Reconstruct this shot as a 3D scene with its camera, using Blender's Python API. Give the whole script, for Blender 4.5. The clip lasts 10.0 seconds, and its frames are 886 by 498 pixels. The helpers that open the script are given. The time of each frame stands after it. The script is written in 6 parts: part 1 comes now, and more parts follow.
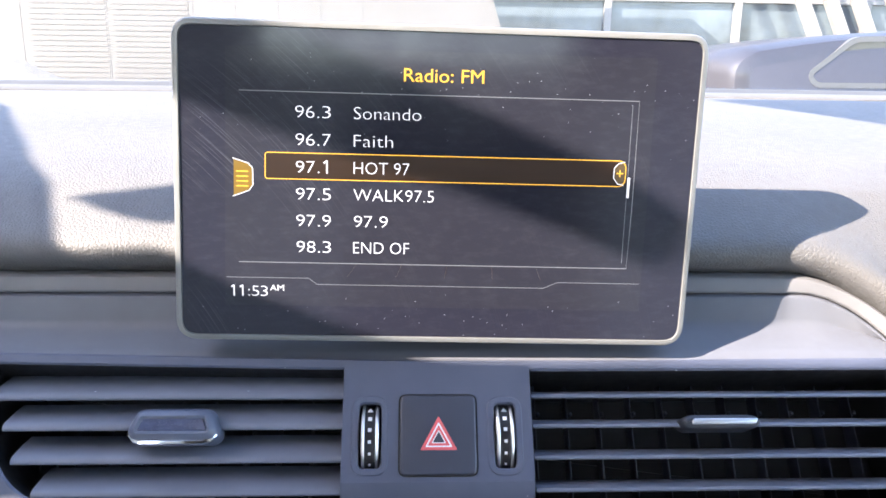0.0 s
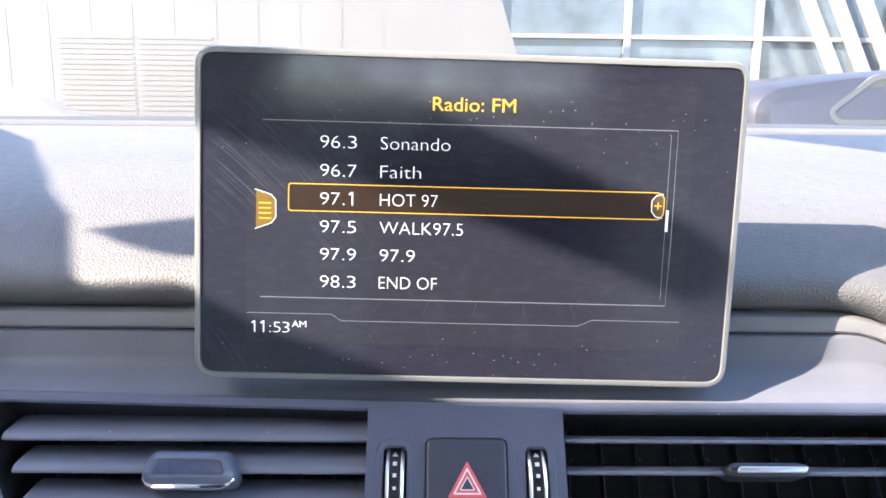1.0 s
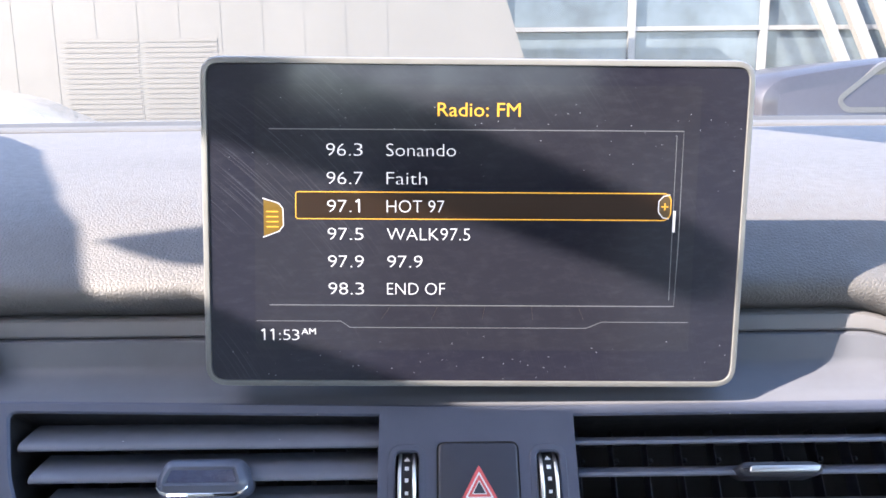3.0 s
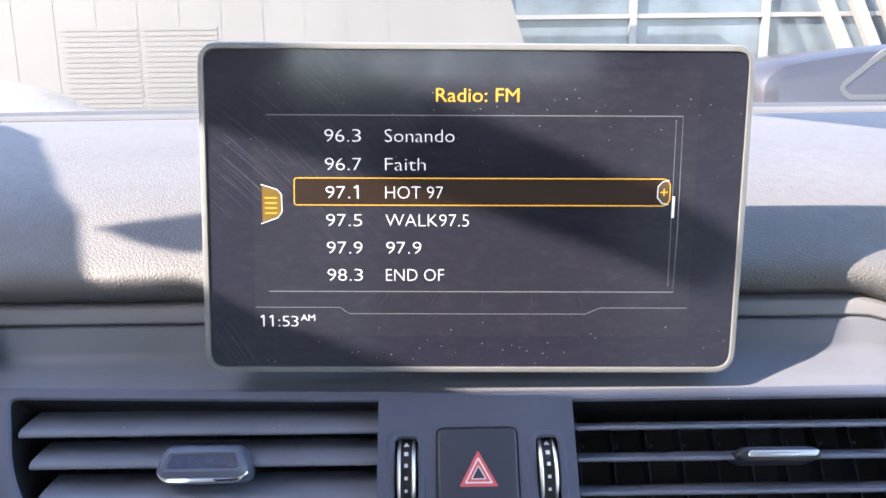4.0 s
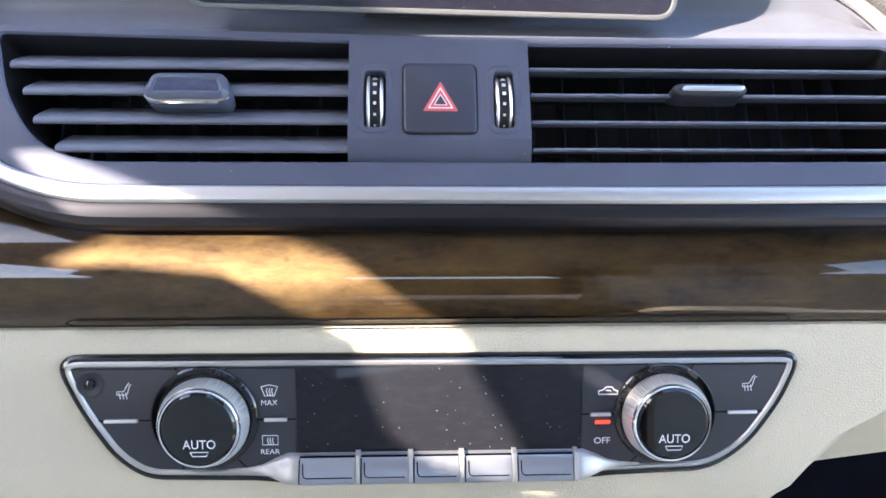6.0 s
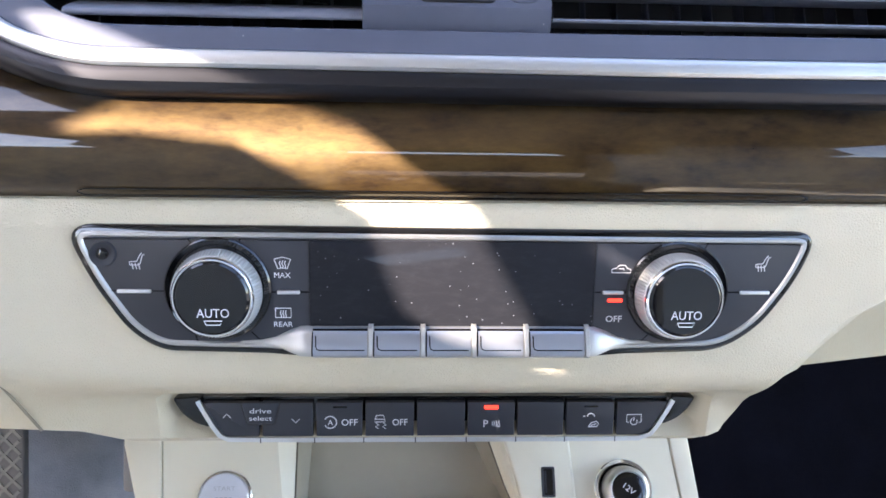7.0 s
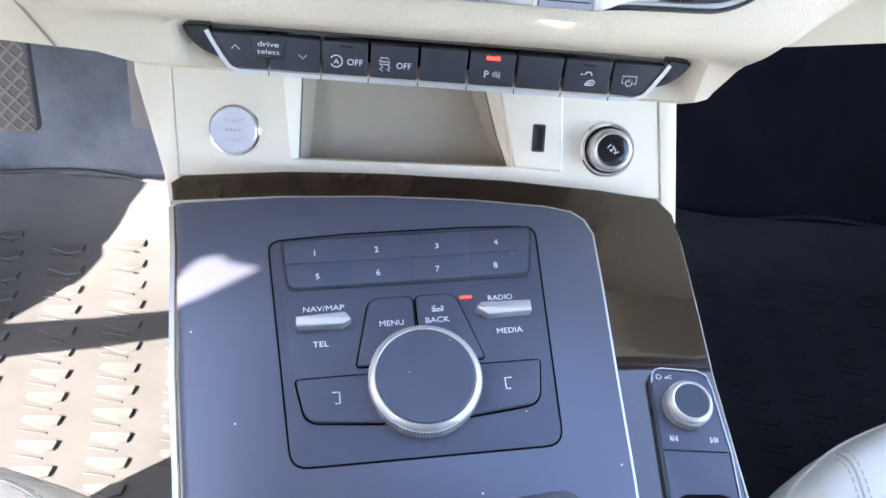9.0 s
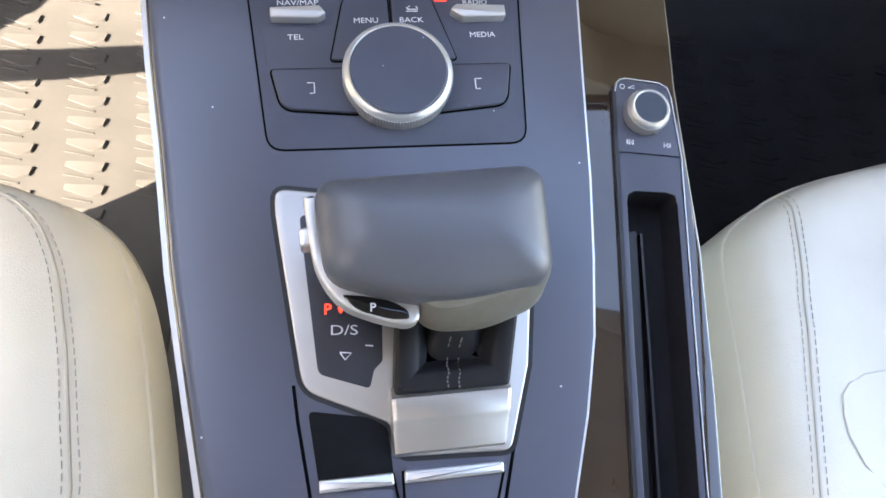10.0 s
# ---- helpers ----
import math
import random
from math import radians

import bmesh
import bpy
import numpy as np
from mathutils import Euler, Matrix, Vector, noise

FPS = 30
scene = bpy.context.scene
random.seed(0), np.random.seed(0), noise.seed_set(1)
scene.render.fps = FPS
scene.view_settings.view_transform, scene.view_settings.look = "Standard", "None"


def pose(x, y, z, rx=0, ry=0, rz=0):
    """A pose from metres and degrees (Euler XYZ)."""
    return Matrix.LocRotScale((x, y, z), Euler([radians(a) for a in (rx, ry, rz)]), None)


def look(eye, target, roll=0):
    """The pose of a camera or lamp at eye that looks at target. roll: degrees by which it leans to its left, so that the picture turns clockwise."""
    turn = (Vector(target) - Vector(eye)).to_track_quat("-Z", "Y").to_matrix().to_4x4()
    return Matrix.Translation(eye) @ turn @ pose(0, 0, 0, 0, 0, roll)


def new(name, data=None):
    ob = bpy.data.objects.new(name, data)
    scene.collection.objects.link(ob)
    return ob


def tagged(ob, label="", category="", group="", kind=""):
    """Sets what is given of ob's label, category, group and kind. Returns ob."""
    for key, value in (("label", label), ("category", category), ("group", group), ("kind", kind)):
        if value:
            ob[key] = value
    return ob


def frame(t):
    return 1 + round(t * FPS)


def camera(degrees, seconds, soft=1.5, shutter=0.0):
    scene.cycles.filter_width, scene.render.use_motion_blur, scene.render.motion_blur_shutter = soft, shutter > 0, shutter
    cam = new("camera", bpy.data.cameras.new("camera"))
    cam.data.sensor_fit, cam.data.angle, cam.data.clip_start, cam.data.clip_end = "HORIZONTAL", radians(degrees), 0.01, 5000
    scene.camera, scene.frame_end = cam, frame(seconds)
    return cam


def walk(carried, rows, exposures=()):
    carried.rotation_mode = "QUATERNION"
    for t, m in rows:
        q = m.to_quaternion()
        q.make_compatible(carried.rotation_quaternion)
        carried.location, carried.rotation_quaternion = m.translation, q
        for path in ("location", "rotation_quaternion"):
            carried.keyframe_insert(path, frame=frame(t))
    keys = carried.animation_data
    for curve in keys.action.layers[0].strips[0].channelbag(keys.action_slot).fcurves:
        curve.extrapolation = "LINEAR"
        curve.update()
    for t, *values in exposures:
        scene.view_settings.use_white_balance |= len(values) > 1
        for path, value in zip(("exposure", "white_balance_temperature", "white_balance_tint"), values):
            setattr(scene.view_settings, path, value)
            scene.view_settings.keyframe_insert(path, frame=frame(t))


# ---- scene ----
cam = camera(60.7, 10.0, soft=1.6)
# seconds, eye, target, lean
PATH = [
    (0, (-0.01, -0.246, 1.227), (0.073, 1.697, 0.763), 0.8),
    (0.5, (-0.012, -0.236, 1.225), (0.025, 1.723, 0.824), 1.0),
    (1, (-0.013, -0.235, 1.224), (0.019, 1.73, 0.853), 0.7),
    (1.5, (-0.013, -0.233, 1.225), (0.006, 1.733, 0.858), 0.2),
    (2, (-0.013, -0.234, 1.225), (0.001, 1.733, 0.864), -0.1),
    (2.5, (-0.013, -0.235, 1.227), (0.001, 1.73, 0.854), -0.4),
    (4, (-0.012, -0.235, 1.226), (-0.005, 1.722, 0.817), -0.7),
    (4.5, (-0.011, -0.245, 1.202), (0.012, 1.695, 0.719), -0.5),
    (5, (-0.006, -0.267, 1.18), (0.045, 1.65, 0.612), -0.2),
    (5.5, (-0.008, -0.279, 1.168), (0.073, 1.611, 0.516), 0.4),
    (5.7, (-0.01, -0.28, 1.162), (0.078, 1.595, 0.473), 0.6),
    (6.8, (-0.017, -0.29, 1.127), (0.08, 1.537, 0.318), 1.5),
    (7, (-0.018, -0.29, 1.126), (0.078, 1.514, 0.266), 1.7),
    (7.5, (-0.021, -0.289, 1.122), (0.068, 1.446, 0.131), 2.4),
    (8, (-0.022, -0.292, 1.122), (0.071, 1.34, -0.031), 3.4),
    (8.5, (-0.023, -0.298, 1.122), (0.083, 1.185, -0.216), 5.1),
    (9, (-0.021, -0.307, 1.123), (0.114, 0.985, -0.398), 7.9),
    (9.5, (-0.02, -0.325, 1.12), (0.163, 0.744, -0.56), 12.3),
    (10, (-0.02, -0.351, 1.111), (0.231, 0.48, -0.691), 19.4),
]
# the clip's camera brightens and warms its picture as it turns down into the cabin
EXPOSURES = [(0.0, 3.4, 6550, 15), (1.5, 3.27, 6500, 15), (2.5, 3.15, 6500, 16), (4.0, 3.13, 6550, 16), (4.75, 3.22, 6750, 17), (5.5, 3.43, 6550, 17), (7.0, 3.62, 6700, 18), (7.5, 3.7, 6700, 18), (8.0, 3.85, 6600, 18), (8.5, 4.07, 6500, 18), (9.0, 4.12, 6480, 19), (9.5, 4.0, 7350, 16), (10.0, 3.93, 7650, 17)]
walk(cam, [(t, look(eye, target, roll)) for t, eye, target, roll in PATH], EXPOSURES)

# ---------------------------------------------------------------- light
SUN_WAY = Vector((0.76, 0.354, -0.544)).normalized()      # the way the sunlight travels
sun = new("sun", bpy.data.lights.new("sun", "SUN"))
sun.data.energy, sun.data.angle, sun.data.color = 3.0, radians(0.35), (1.0, 0.90, 0.76)
sun.matrix_world = Matrix.Translation((-3, -3, 6)) @ SUN_WAY.to_track_quat("-Z", "Y").to_matrix().to_4x4()
world = bpy.data.worlds.new("sky")
scene.world = world
world.use_nodes = True
wn = world.node_tree
sky = wn.nodes.new("ShaderNodeTexSky")
sky.sky_type, sky.sun_disc = "NISHITA", False
sky.sun_elevation = math.asin(-SUN_WAY.z)
sky.sun_rotation = math.atan2(-SUN_WAY.x, -SUN_WAY.y)
sky.dust_density = 1.0
wn.links.new(sky.outputs[0], wn.nodes["Background"].inputs[0])
wn.nodes["Background"].inputs[1].default_value = 0.15


# ---------------------------------------------------------------- materials
def node_mat(name):
    m = bpy.data.materials.new(name)
    m.use_nodes = True
    return m, m.node_tree, m.node_tree.nodes["Principled BSDF"]


def coords(nt, scale=(1, 1, 1)):
    geo = nt.nodes.new("ShaderNodeNewGeometry")
    mp = nt.nodes.new("ShaderNodeMapping")
    mp.inputs["Scale"].default_value = scale
    nt.links.new(geo.outputs["Position"], mp.inputs[0])
    return mp.outputs[0]


def noise_tex(nt, vec, scale, detail=4.0, rough=0.55):
    n = nt.nodes.new("ShaderNodeTexNoise")
    n.inputs["Scale"].default_value, n.inputs["Detail"].default_value, n.inputs["Roughness"].default_value = scale, detail, rough
    nt.links.new(vec, n.inputs["Vector"])
    return n.outputs[0]


def ramp(nt, fac, stops):
    r = nt.nodes.new("ShaderNodeValToRGB")
    el = r.color_ramp.elements
    while len(el) < len(stops):
        el.new(0.5)
    for e, (p, c) in zip(el, stops):
        e.position, e.color = p, (*c, 1) if len(c) == 3 else c
    nt.links.new(fac, r.inputs[0])
    return r.outputs[0]


def grey(v):
    return (v, v, v)


def bump(nt, bsdf, height, strength, distance):
    b = nt.nodes.new("ShaderNodeBump")
    b.inputs["Strength"].default_value, b.inputs["Distance"].default_value = strength, distance
    nt.links.new(height, b.inputs["Height"])
    nt.links.new(b.outputs[0], bsdf.inputs["Normal"])


def plain(name, col, rough, metal=0.0, var=0.10, vscale=30.0, grain=0.0, gscale=1500.0, coat=0.0, spec=0.5, rvar=0.06, grip=0.15):
    """A surface of one colour with large and small unevenness. grain: depth of its fine relief, in metres."""
    m, nt, b = node_mat(name)
    vec = coords(nt)
    big = noise_tex(nt, vec, vscale)
    lo, hi = [tuple(max(0.0, c * k) for c in col) for k in (1 - var, 1 + var)]
    nt.links.new(ramp(nt, big, [(0.3, lo), (0.7, hi)]), b.inputs["Base Color"])
    small = noise_tex(nt, vec, vscale * 9, 6)
    nt.links.new(ramp(nt, small, [(0.3, grey(max(0.02, rough - rvar))), (0.7, grey(min(1, rough + rvar)))]), b.inputs["Roughness"])
    b.inputs["Metallic"].default_value, b.inputs["Coat Weight"].default_value = metal, coat
    b.inputs["Coat Roughness"].default_value = 0.04
    b.inputs["Specular IOR Level"].default_value = spec
    if grain:
        bump(nt, b, noise_tex(nt, vec, gscale, 3), grip, grain)
    return m


def leather(name, col, scale, depth, rough=0.5, var=0.07):
    m, nt, b = node_mat(name)
    vec = coords(nt)
    wob = nt.nodes.new("ShaderNodeVectorMath")
    wob.operation = "MULTIPLY_ADD"
    nz = nt.nodes.new("ShaderNodeTexNoise")
    nz.inputs["Scale"].default_value = scale * 0.6
    nt.links.new(vec, nz.inputs["Vector"])
    nt.links.new(nz.outputs["Color"], wob.inputs[0])
    wob.inputs[1].default_value = (1.2 / scale,) * 3
    nt.links.new(vec, wob.inputs[2])
    v = nt.nodes.new("ShaderNodeTexVoronoi")
    v.feature = "DISTANCE_TO_EDGE"
    v.inputs["Scale"].default_value = scale
    nt.links.new(wob.outputs[0], v.inputs["Vector"])
    cell = ramp(nt, v.outputs["Distance"], [(0.0, grey(0)), (0.28, grey(1))])
    lo, hi = [tuple(c * k for c in col) for k in (1 - var, 1 + var)]
    nt.links.new(ramp(nt, noise_tex(nt, vec, 14, 5), [(0.3, lo), (0.7, hi)]), b.inputs["Base Color"])
    nt.links.new(ramp(nt, noise_tex(nt, vec, 220, 4), [(0.3, grey(rough - 0.08)), (0.7, grey(rough + 0.08))]), b.inputs["Roughness"])
    bump(nt, b, cell, 0.55, depth)
    return m


def wood(name, dark, light, along, metal=0.6, eyes_per_m=90):
    """Burr veneer under thick gloss lacquer: fibres that gleam when the sun strikes them; along: scale of the figure in x, y, z."""
    m, nt, b = node_mat(name)
    vec = coords(nt, along)
    fig = noise_tex(nt, vec, 1.0, 8, 0.62)
    fine = noise_tex(nt, coords(nt, tuple(a * 7 for a in along)), 1.0, 5, 0.6)
    mixed = nt.nodes.new("ShaderNodeMath")
    mixed.operation = "MULTIPLY_ADD"
    nt.links.new(fine, mixed.inputs[0])
    mixed.inputs[1].default_value = 0.35
    nt.links.new(fig, mixed.inputs[2])
    figure = ramp(nt, mixed.outputs[0], [(0.48, dark), (0.66, tuple((a + c) / 2 for a, c in zip(dark, light))), (0.85, light)])
    knot = nt.nodes.new("ShaderNodeTexVoronoi")
    knot.inputs["Scale"].default_value = eyes_per_m
    nt.links.new(coords(nt), knot.inputs["Vector"])
    eyes = ramp(nt, knot.outputs["Distance"], [(0.10, grey(0.35)), (0.2, grey(1))])
    pick = ramp(nt, knot.outputs["Color"], [(0.66, grey(1)), (0.7, grey(0))])
    spot = nt.nodes.new("ShaderNodeMath")
    spot.operation = "MAXIMUM"
    nt.links.new(eyes, spot.inputs[0]), nt.links.new(pick, spot.inputs[1])
    mul = nt.nodes.new("ShaderNodeMix")
    mul.data_type, mul.blend_type = "RGBA", "MULTIPLY"
    mul.inputs[0].default_value = 1.0
    nt.links.new(figure, mul.inputs[6]), nt.links.new(spot.outputs[0], mul.inputs[7])
    nt.links.new(mul.outputs[2], b.inputs["Base Color"])
    b.inputs["Roughness"].default_value = 0.5
    b.inputs["Metallic"].default_value = metal
    # the burr's fibres dip into the surface, so that they gleam aslant under the smooth lacquer
    geo, dip = nt.nodes.new("ShaderNodeNewGeometry"), nt.nodes.new("ShaderNodeVectorMath")
    dip.operation, dip.inputs[1].default_value = "ADD", (-0.3, 0.12, 0.25)
    nt.links.new(geo.outputs["Normal"], dip.inputs[0])
    unit_n = nt.nodes.new("ShaderNodeVectorMath")
    unit_n.operation = "NORMALIZE"
    nt.links.new(dip.outputs[0], unit_n.inputs[0])
    nt.links.new(unit_n.outputs[0], b.inputs["Normal"])
    b.inputs["Specular IOR Level"].default_value = 0.1
    b.inputs["Coat Weight"].default_value, b.inputs["Coat Roughness"].default_value = 1.0, 0.03
    return m


def glow(name, col, strength):
    m, nt, b = node_mat(name)
    b.inputs["Base Color"].default_value = (*[c * 0.3 for c in col], 1)
    b.inputs["Emission Color"].default_value, b.inputs["Emission Strength"].default_value = (*col, 1), strength
    b.inputs["Roughness"].default_value = 0.4
    return m


def dusty_glass(name, col, dust, rough, swirl=(-0.20, 0.0, 1.07), smudge=0.012, specks=(560, 0.78), scratch=0.085):
    """Black gloss panel with fine dust specks and wiping scratches."""
    m, nt, b = node_mat(name)
    vec = coords(nt)
    v = nt.nodes.new("ShaderNodeTexVoronoi")
    v.inputs["Scale"].default_value = specks[0]
    nt.links.new(vec, v.inputs["Vector"])
    dot = ramp(nt, v.outputs["Distance"], [(0.045, grey(1)), (0.085, grey(0))])
    few = ramp(nt, v.outputs["Color"], [(specks[1], grey(0)), (specks[1] + 0.06, grey(1))])
    both = nt.nodes.new("ShaderNodeMath")
    both.operation = "MULTIPLY"
    nt.links.new(dot, both.inputs[0]), nt.links.new(few, both.inputs[1])
    speck = both.outputs[0]
    off = nt.nodes.new("ShaderNodeVectorMath")
    off.operation = "SUBTRACT"
    off.inputs[1].default_value = swirl
    nt.links.new(vec, off.inputs[0])
    rad = nt.nodes.new("ShaderNodeVectorMath")
    rad.operation = "LENGTH"
    nt.links.new(off.outputs[0], rad.inputs[0])
    sep = nt.nodes.new("ShaderNodeSeparateXYZ")
    nt.links.new(vec, sep.inputs[0])
    arc = nt.nodes.new("ShaderNodeCombineXYZ")
    nt.links.new(rad.outputs["Value"], arc.inputs[0])
    nt.links.new(sep.outputs[0], arc.inputs[1])
    stretch = nt.nodes.new("ShaderNodeMapping")
    stretch.inputs["Scale"].default_value = (2900, 34, 1)
    nt.links.new(arc.outputs[0], stretch.inputs[0])
    scr = ramp(nt, noise_tex(nt, stretch.outputs[0], 1.0, 2.0), [(0.56, grey(0)), (0.7, grey(1))])
    side = nt.nodes.new("ShaderNodeMapRange")
    for i_, v_ in enumerate((-0.095, -0.02, 1.0, 0.12)):
        side.inputs[i_ + 1].default_value = v_
    nt.links.new(sep.outputs[0], side.inputs[0])
    blot = ramp(nt, noise_tex(nt, vec, 24, 4), [(0.42, grey(0)), (0.62, grey(1))])
    filmn = nt.nodes.new("ShaderNodeMath")
    filmn.operation = "MULTIPLY"
    nt.links.new(blot, filmn.inputs[0])
    nt.links.new(side.outputs[0], filmn.inputs[1])
    film = filmn.outputs[0]
    fac = nt.nodes.new("ShaderNodeMath")
    fac.operation = "MULTIPLY"
    nt.links.new(film, fac.inputs[0])
    nt.links.new(scr, fac.inputs[1])
    add = nt.nodes.new("ShaderNodeMath")
    add.operation = "MULTIPLY_ADD"
    nt.links.new(fac.outputs[0], add.inputs[0])
    add.inputs[1].default_value = scratch
    base = nt.nodes.new("ShaderNodeMath")
    base.operation = "MULTIPLY_ADD"
    nt.links.new(speck, base.inputs[0])
    base.inputs[1].default_value = 0.42
    smear = nt.nodes.new("ShaderNodeMath")
    smear.operation = "MULTIPLY_ADD"
    nt.links.new(ramp(nt, noise_tex(nt, coords(nt, (140, 140, 420)), 1.0, 8, 0.7), [(0.48, grey(0)), (0.75, grey(1))]), smear.inputs[0])
    smear.inputs[1].default_value, smear.inputs[2].default_value = smudge, dust
    nt.links.new(smear.outputs[0], base.inputs[2])
    nt.links.new(base.outputs[0], add.inputs[2])
    mix = nt.nodes.new("ShaderNodeMix")
    mix.data_type = "RGBA"
    nt.links.new(add.outputs[0], mix.inputs[0])
    mix.inputs[6].default_value, mix.inputs[7].default_value = (*col, 1), (0.64, 0.67, 0.76, 1)
    nt.links.new(mix.outputs[2], b.inputs["Base Color"])
    nt.links.new(ramp(nt, noise_tex(nt, vec, 60, 4), [(0.3, grey(rough)), (0.8, grey(rough + 0.1))]), b.inputs["Roughness"])
    return m


def brushed(name, col, rough, scale):
    m, nt, b = node_mat(name)
    streak = noise_tex(nt, coords(nt, scale), 1.0, 4)
    nt.links.new(ramp(nt, streak, [(0.3, tuple(c * 0.97 for c in col)), (0.7, col)]), b.inputs["Base Color"])
    nt.links.new(ramp(nt, streak, [(0.3, grey(rough - 0.004)), (0.7, grey(rough + 0.008))]), b.inputs["Roughness"])
    b.inputs["Metallic"].default_value = 1.0
    return m


def dust_specks(m, per_m, rarity, size):
    """Scattered pale dust grains over a dark surface; size: in parts of the spacing."""
    nt = m.node_tree
    b = nt.nodes["Principled BSDF"]
    was = b.inputs["Base Color"].links[0].from_socket
    v = nt.nodes.new("ShaderNodeTexVoronoi")
    v.inputs["Scale"].default_value = per_m
    nt.links.new(coords(nt), v.inputs["Vector"])
    dot = ramp(nt, v.outputs["Distance"], [(size * 0.6, grey(1)), (size, grey(0))])
    few = ramp(nt, v.outputs["Color"], [(rarity, grey(0)), (rarity + 0.05, grey(1))])
    both = nt.nodes.new("ShaderNodeMath")
    both.operation = "MULTIPLY"
    nt.links.new(dot, both.inputs[0]), nt.links.new(few, both.inputs[1])
    mix = nt.nodes.new("ShaderNodeMix")
    mix.data_type = "RGBA"
    nt.links.new(both.outputs[0], mix.inputs[0])
    nt.links.new(was, mix.inputs[6])
    mix.inputs[7].default_value = (0.62, 0.63, 0.66, 1)
    nt.links.new(mix.outputs[2], b.inputs["Base Color"])


PAD = leather("dash_pad_leather", (0.104, 0.102, 0.103), 640, 0.00026, 0.6)
GAPB = plain("joint_black", (0.002, 0.002, 0.0025), 0.9, var=0.0, spec=0.05)
STRIP = plain("grey_satin_strip", (0.14, 0.14, 0.148), 0.5, grain=0.0001, gscale=2600)
SHELF = plain("dark_soft_plastic", (0.102, 0.107, 0.126), 0.5, grain=0.0002, gscale=2600)
# vent plastic for the vanes, with the duct's shade put into the colour
VANE = plain("shaded_vane_plastic", (0.016, 0.018, 0.030), 0.45)
# paler vent plastic for the slats: skylight from the windscreen put into it
SLAT = plain("skylit_slat_plastic", (0.125, 0.138, 0.178), 0.48, grain=0.0001, gscale=2600)
VENT = plain("vent_plastic", (0.076, 0.087, 0.128), 0.5, grain=0.0001, gscale=2600, spec=0.4)
PITCH = plain("black_plastic", (0.012, 0.012, 0.014), 0.4)
TABGREY = plain("vent_tab_plastic", (0.085, 0.098, 0.140), 0.35, grain=0.00005, gscale=3000)
RECESS = plain("tab_recess_plastic", (0.055, 0.066, 0.115), 0.25, var=0.2, vscale=300)
KEYBLACK = plain("button_black", (0.027, 0.029, 0.038), 0.42, grain=0.00005, gscale=3000)
CONSOLE = brushed("console_dark_aluminium", (0.074, 0.082, 0.113), 0.29, (40, 900, 40))
CONSOLE.node_tree.nodes["Principled BSDF"].inputs["Specular IOR Level"].default_value = 0.6
CONSOLE.node_tree.nodes["Principled BSDF"].inputs["Metallic"].default_value = 0.0
MODULE = plain("console_button_plastic", (0.052, 0.059, 0.085), 0.45, grain=0.00008, gscale=3000)
BEIGE = leather("beige_dash_plastic", (0.645, 0.575, 0.432), 900, 0.00022, 0.5, 0.03)
BEIGE_SMOOTH = plain("beige_console_plastic", (0.80, 0.735, 0.59), 0.5, var=0.03, grain=0.00005)
SEAT = leather("cream_seat_leather", (0.61, 0.58, 0.50), 620, 0.00012, 0.45, 0.03)
STITCH = plain("grey_thread", (0.42, 0.405, 0.37), 0.8)
ALU = plain("satin_aluminium", (0.72, 0.715, 0.71), 0.42, 1.0, var=0.02, rvar=0.012)
# darker copy of the aluminium, with the underside's dark reflections put into its colour
ALU_DARK = brushed("satin_trim_dark_toned", (0.062, 0.062, 0.070), 0.36, (20, 900, 900))
GATE_SILVER = plain("shift_gate_silver", (0.50, 0.49, 0.47), 0.45, 1.0, var=0.04, rvar=0.03)
KNOB_RING = plain("knurled_nickel", (0.80, 0.795, 0.78), 0.42, 0.75, var=0.02, rvar=0.015)
SATIN = plain("satin_nickel", (0.60, 0.595, 0.575), 0.46, 0.85, var=0.03, rvar=0.02)
CHROME = plain("bright_chrome", (0.86, 0.86, 0.87), 0.09, 1.0, var=0.02, rvar=0.01)
WOOD = wood("walnut_gloss", (0.018, 0.0088, 0.0038), (0.074, 0.046, 0.016), (26, 75, 75), 0.46)
WOOD_C = wood("walnut_gloss_console", (0.012, 0.0065, 0.004), (0.034, 0.019, 0.010), (34, 16, 34), 0.05, 0.5)
WOOD_C.node_tree.nodes["Principled BSDF"].inputs["Coat IOR"].default_value = 1.76
GLASS = dusty_glass("display_glass", (0.005, 0.005, 0.014), 0.017, 0.1, specks=(420, 0.72))
LCD = dusty_glass("climate_glass", (0.001, 0.001, 0.003), 0.028, 0.02, smudge=0.010, specks=(330, 0.25), scratch=0.02)
LCD.node_tree.nodes["Principled BSDF"].inputs["Specular IOR Level"].default_value = 0.1
SILVER = plain("silver_key_paint", (0.40, 0.425, 0.48), 0.36, 0.8, var=0.02)
BEZEL = plain("bezel_grey", (0.20, 0.205, 0.205), 0.4, 0.3)
WHITE_INK = plain("white_print", (0.72, 0.72, 0.74), 0.5)
# one rubber twice: dark copy for the unlit mat, pale for the sunlit
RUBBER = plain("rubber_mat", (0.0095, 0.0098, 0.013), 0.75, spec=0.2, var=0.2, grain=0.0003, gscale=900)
RUBBER_LIT = plain("sunlit_rubber", (0.071, 0.073, 0.073), 0.6, var=0.15, vscale=12, grain=0.0003, gscale=900)
# carpet in two tones: shade put into the dark one, daylight in the grey
DARK_CARPET = plain("shade_toned_carpet", (0.006, 0.006, 0.010), 0.95, spec=0.1, var=0.25, vscale=18, grain=0.002, gscale=700, grip=0.5)
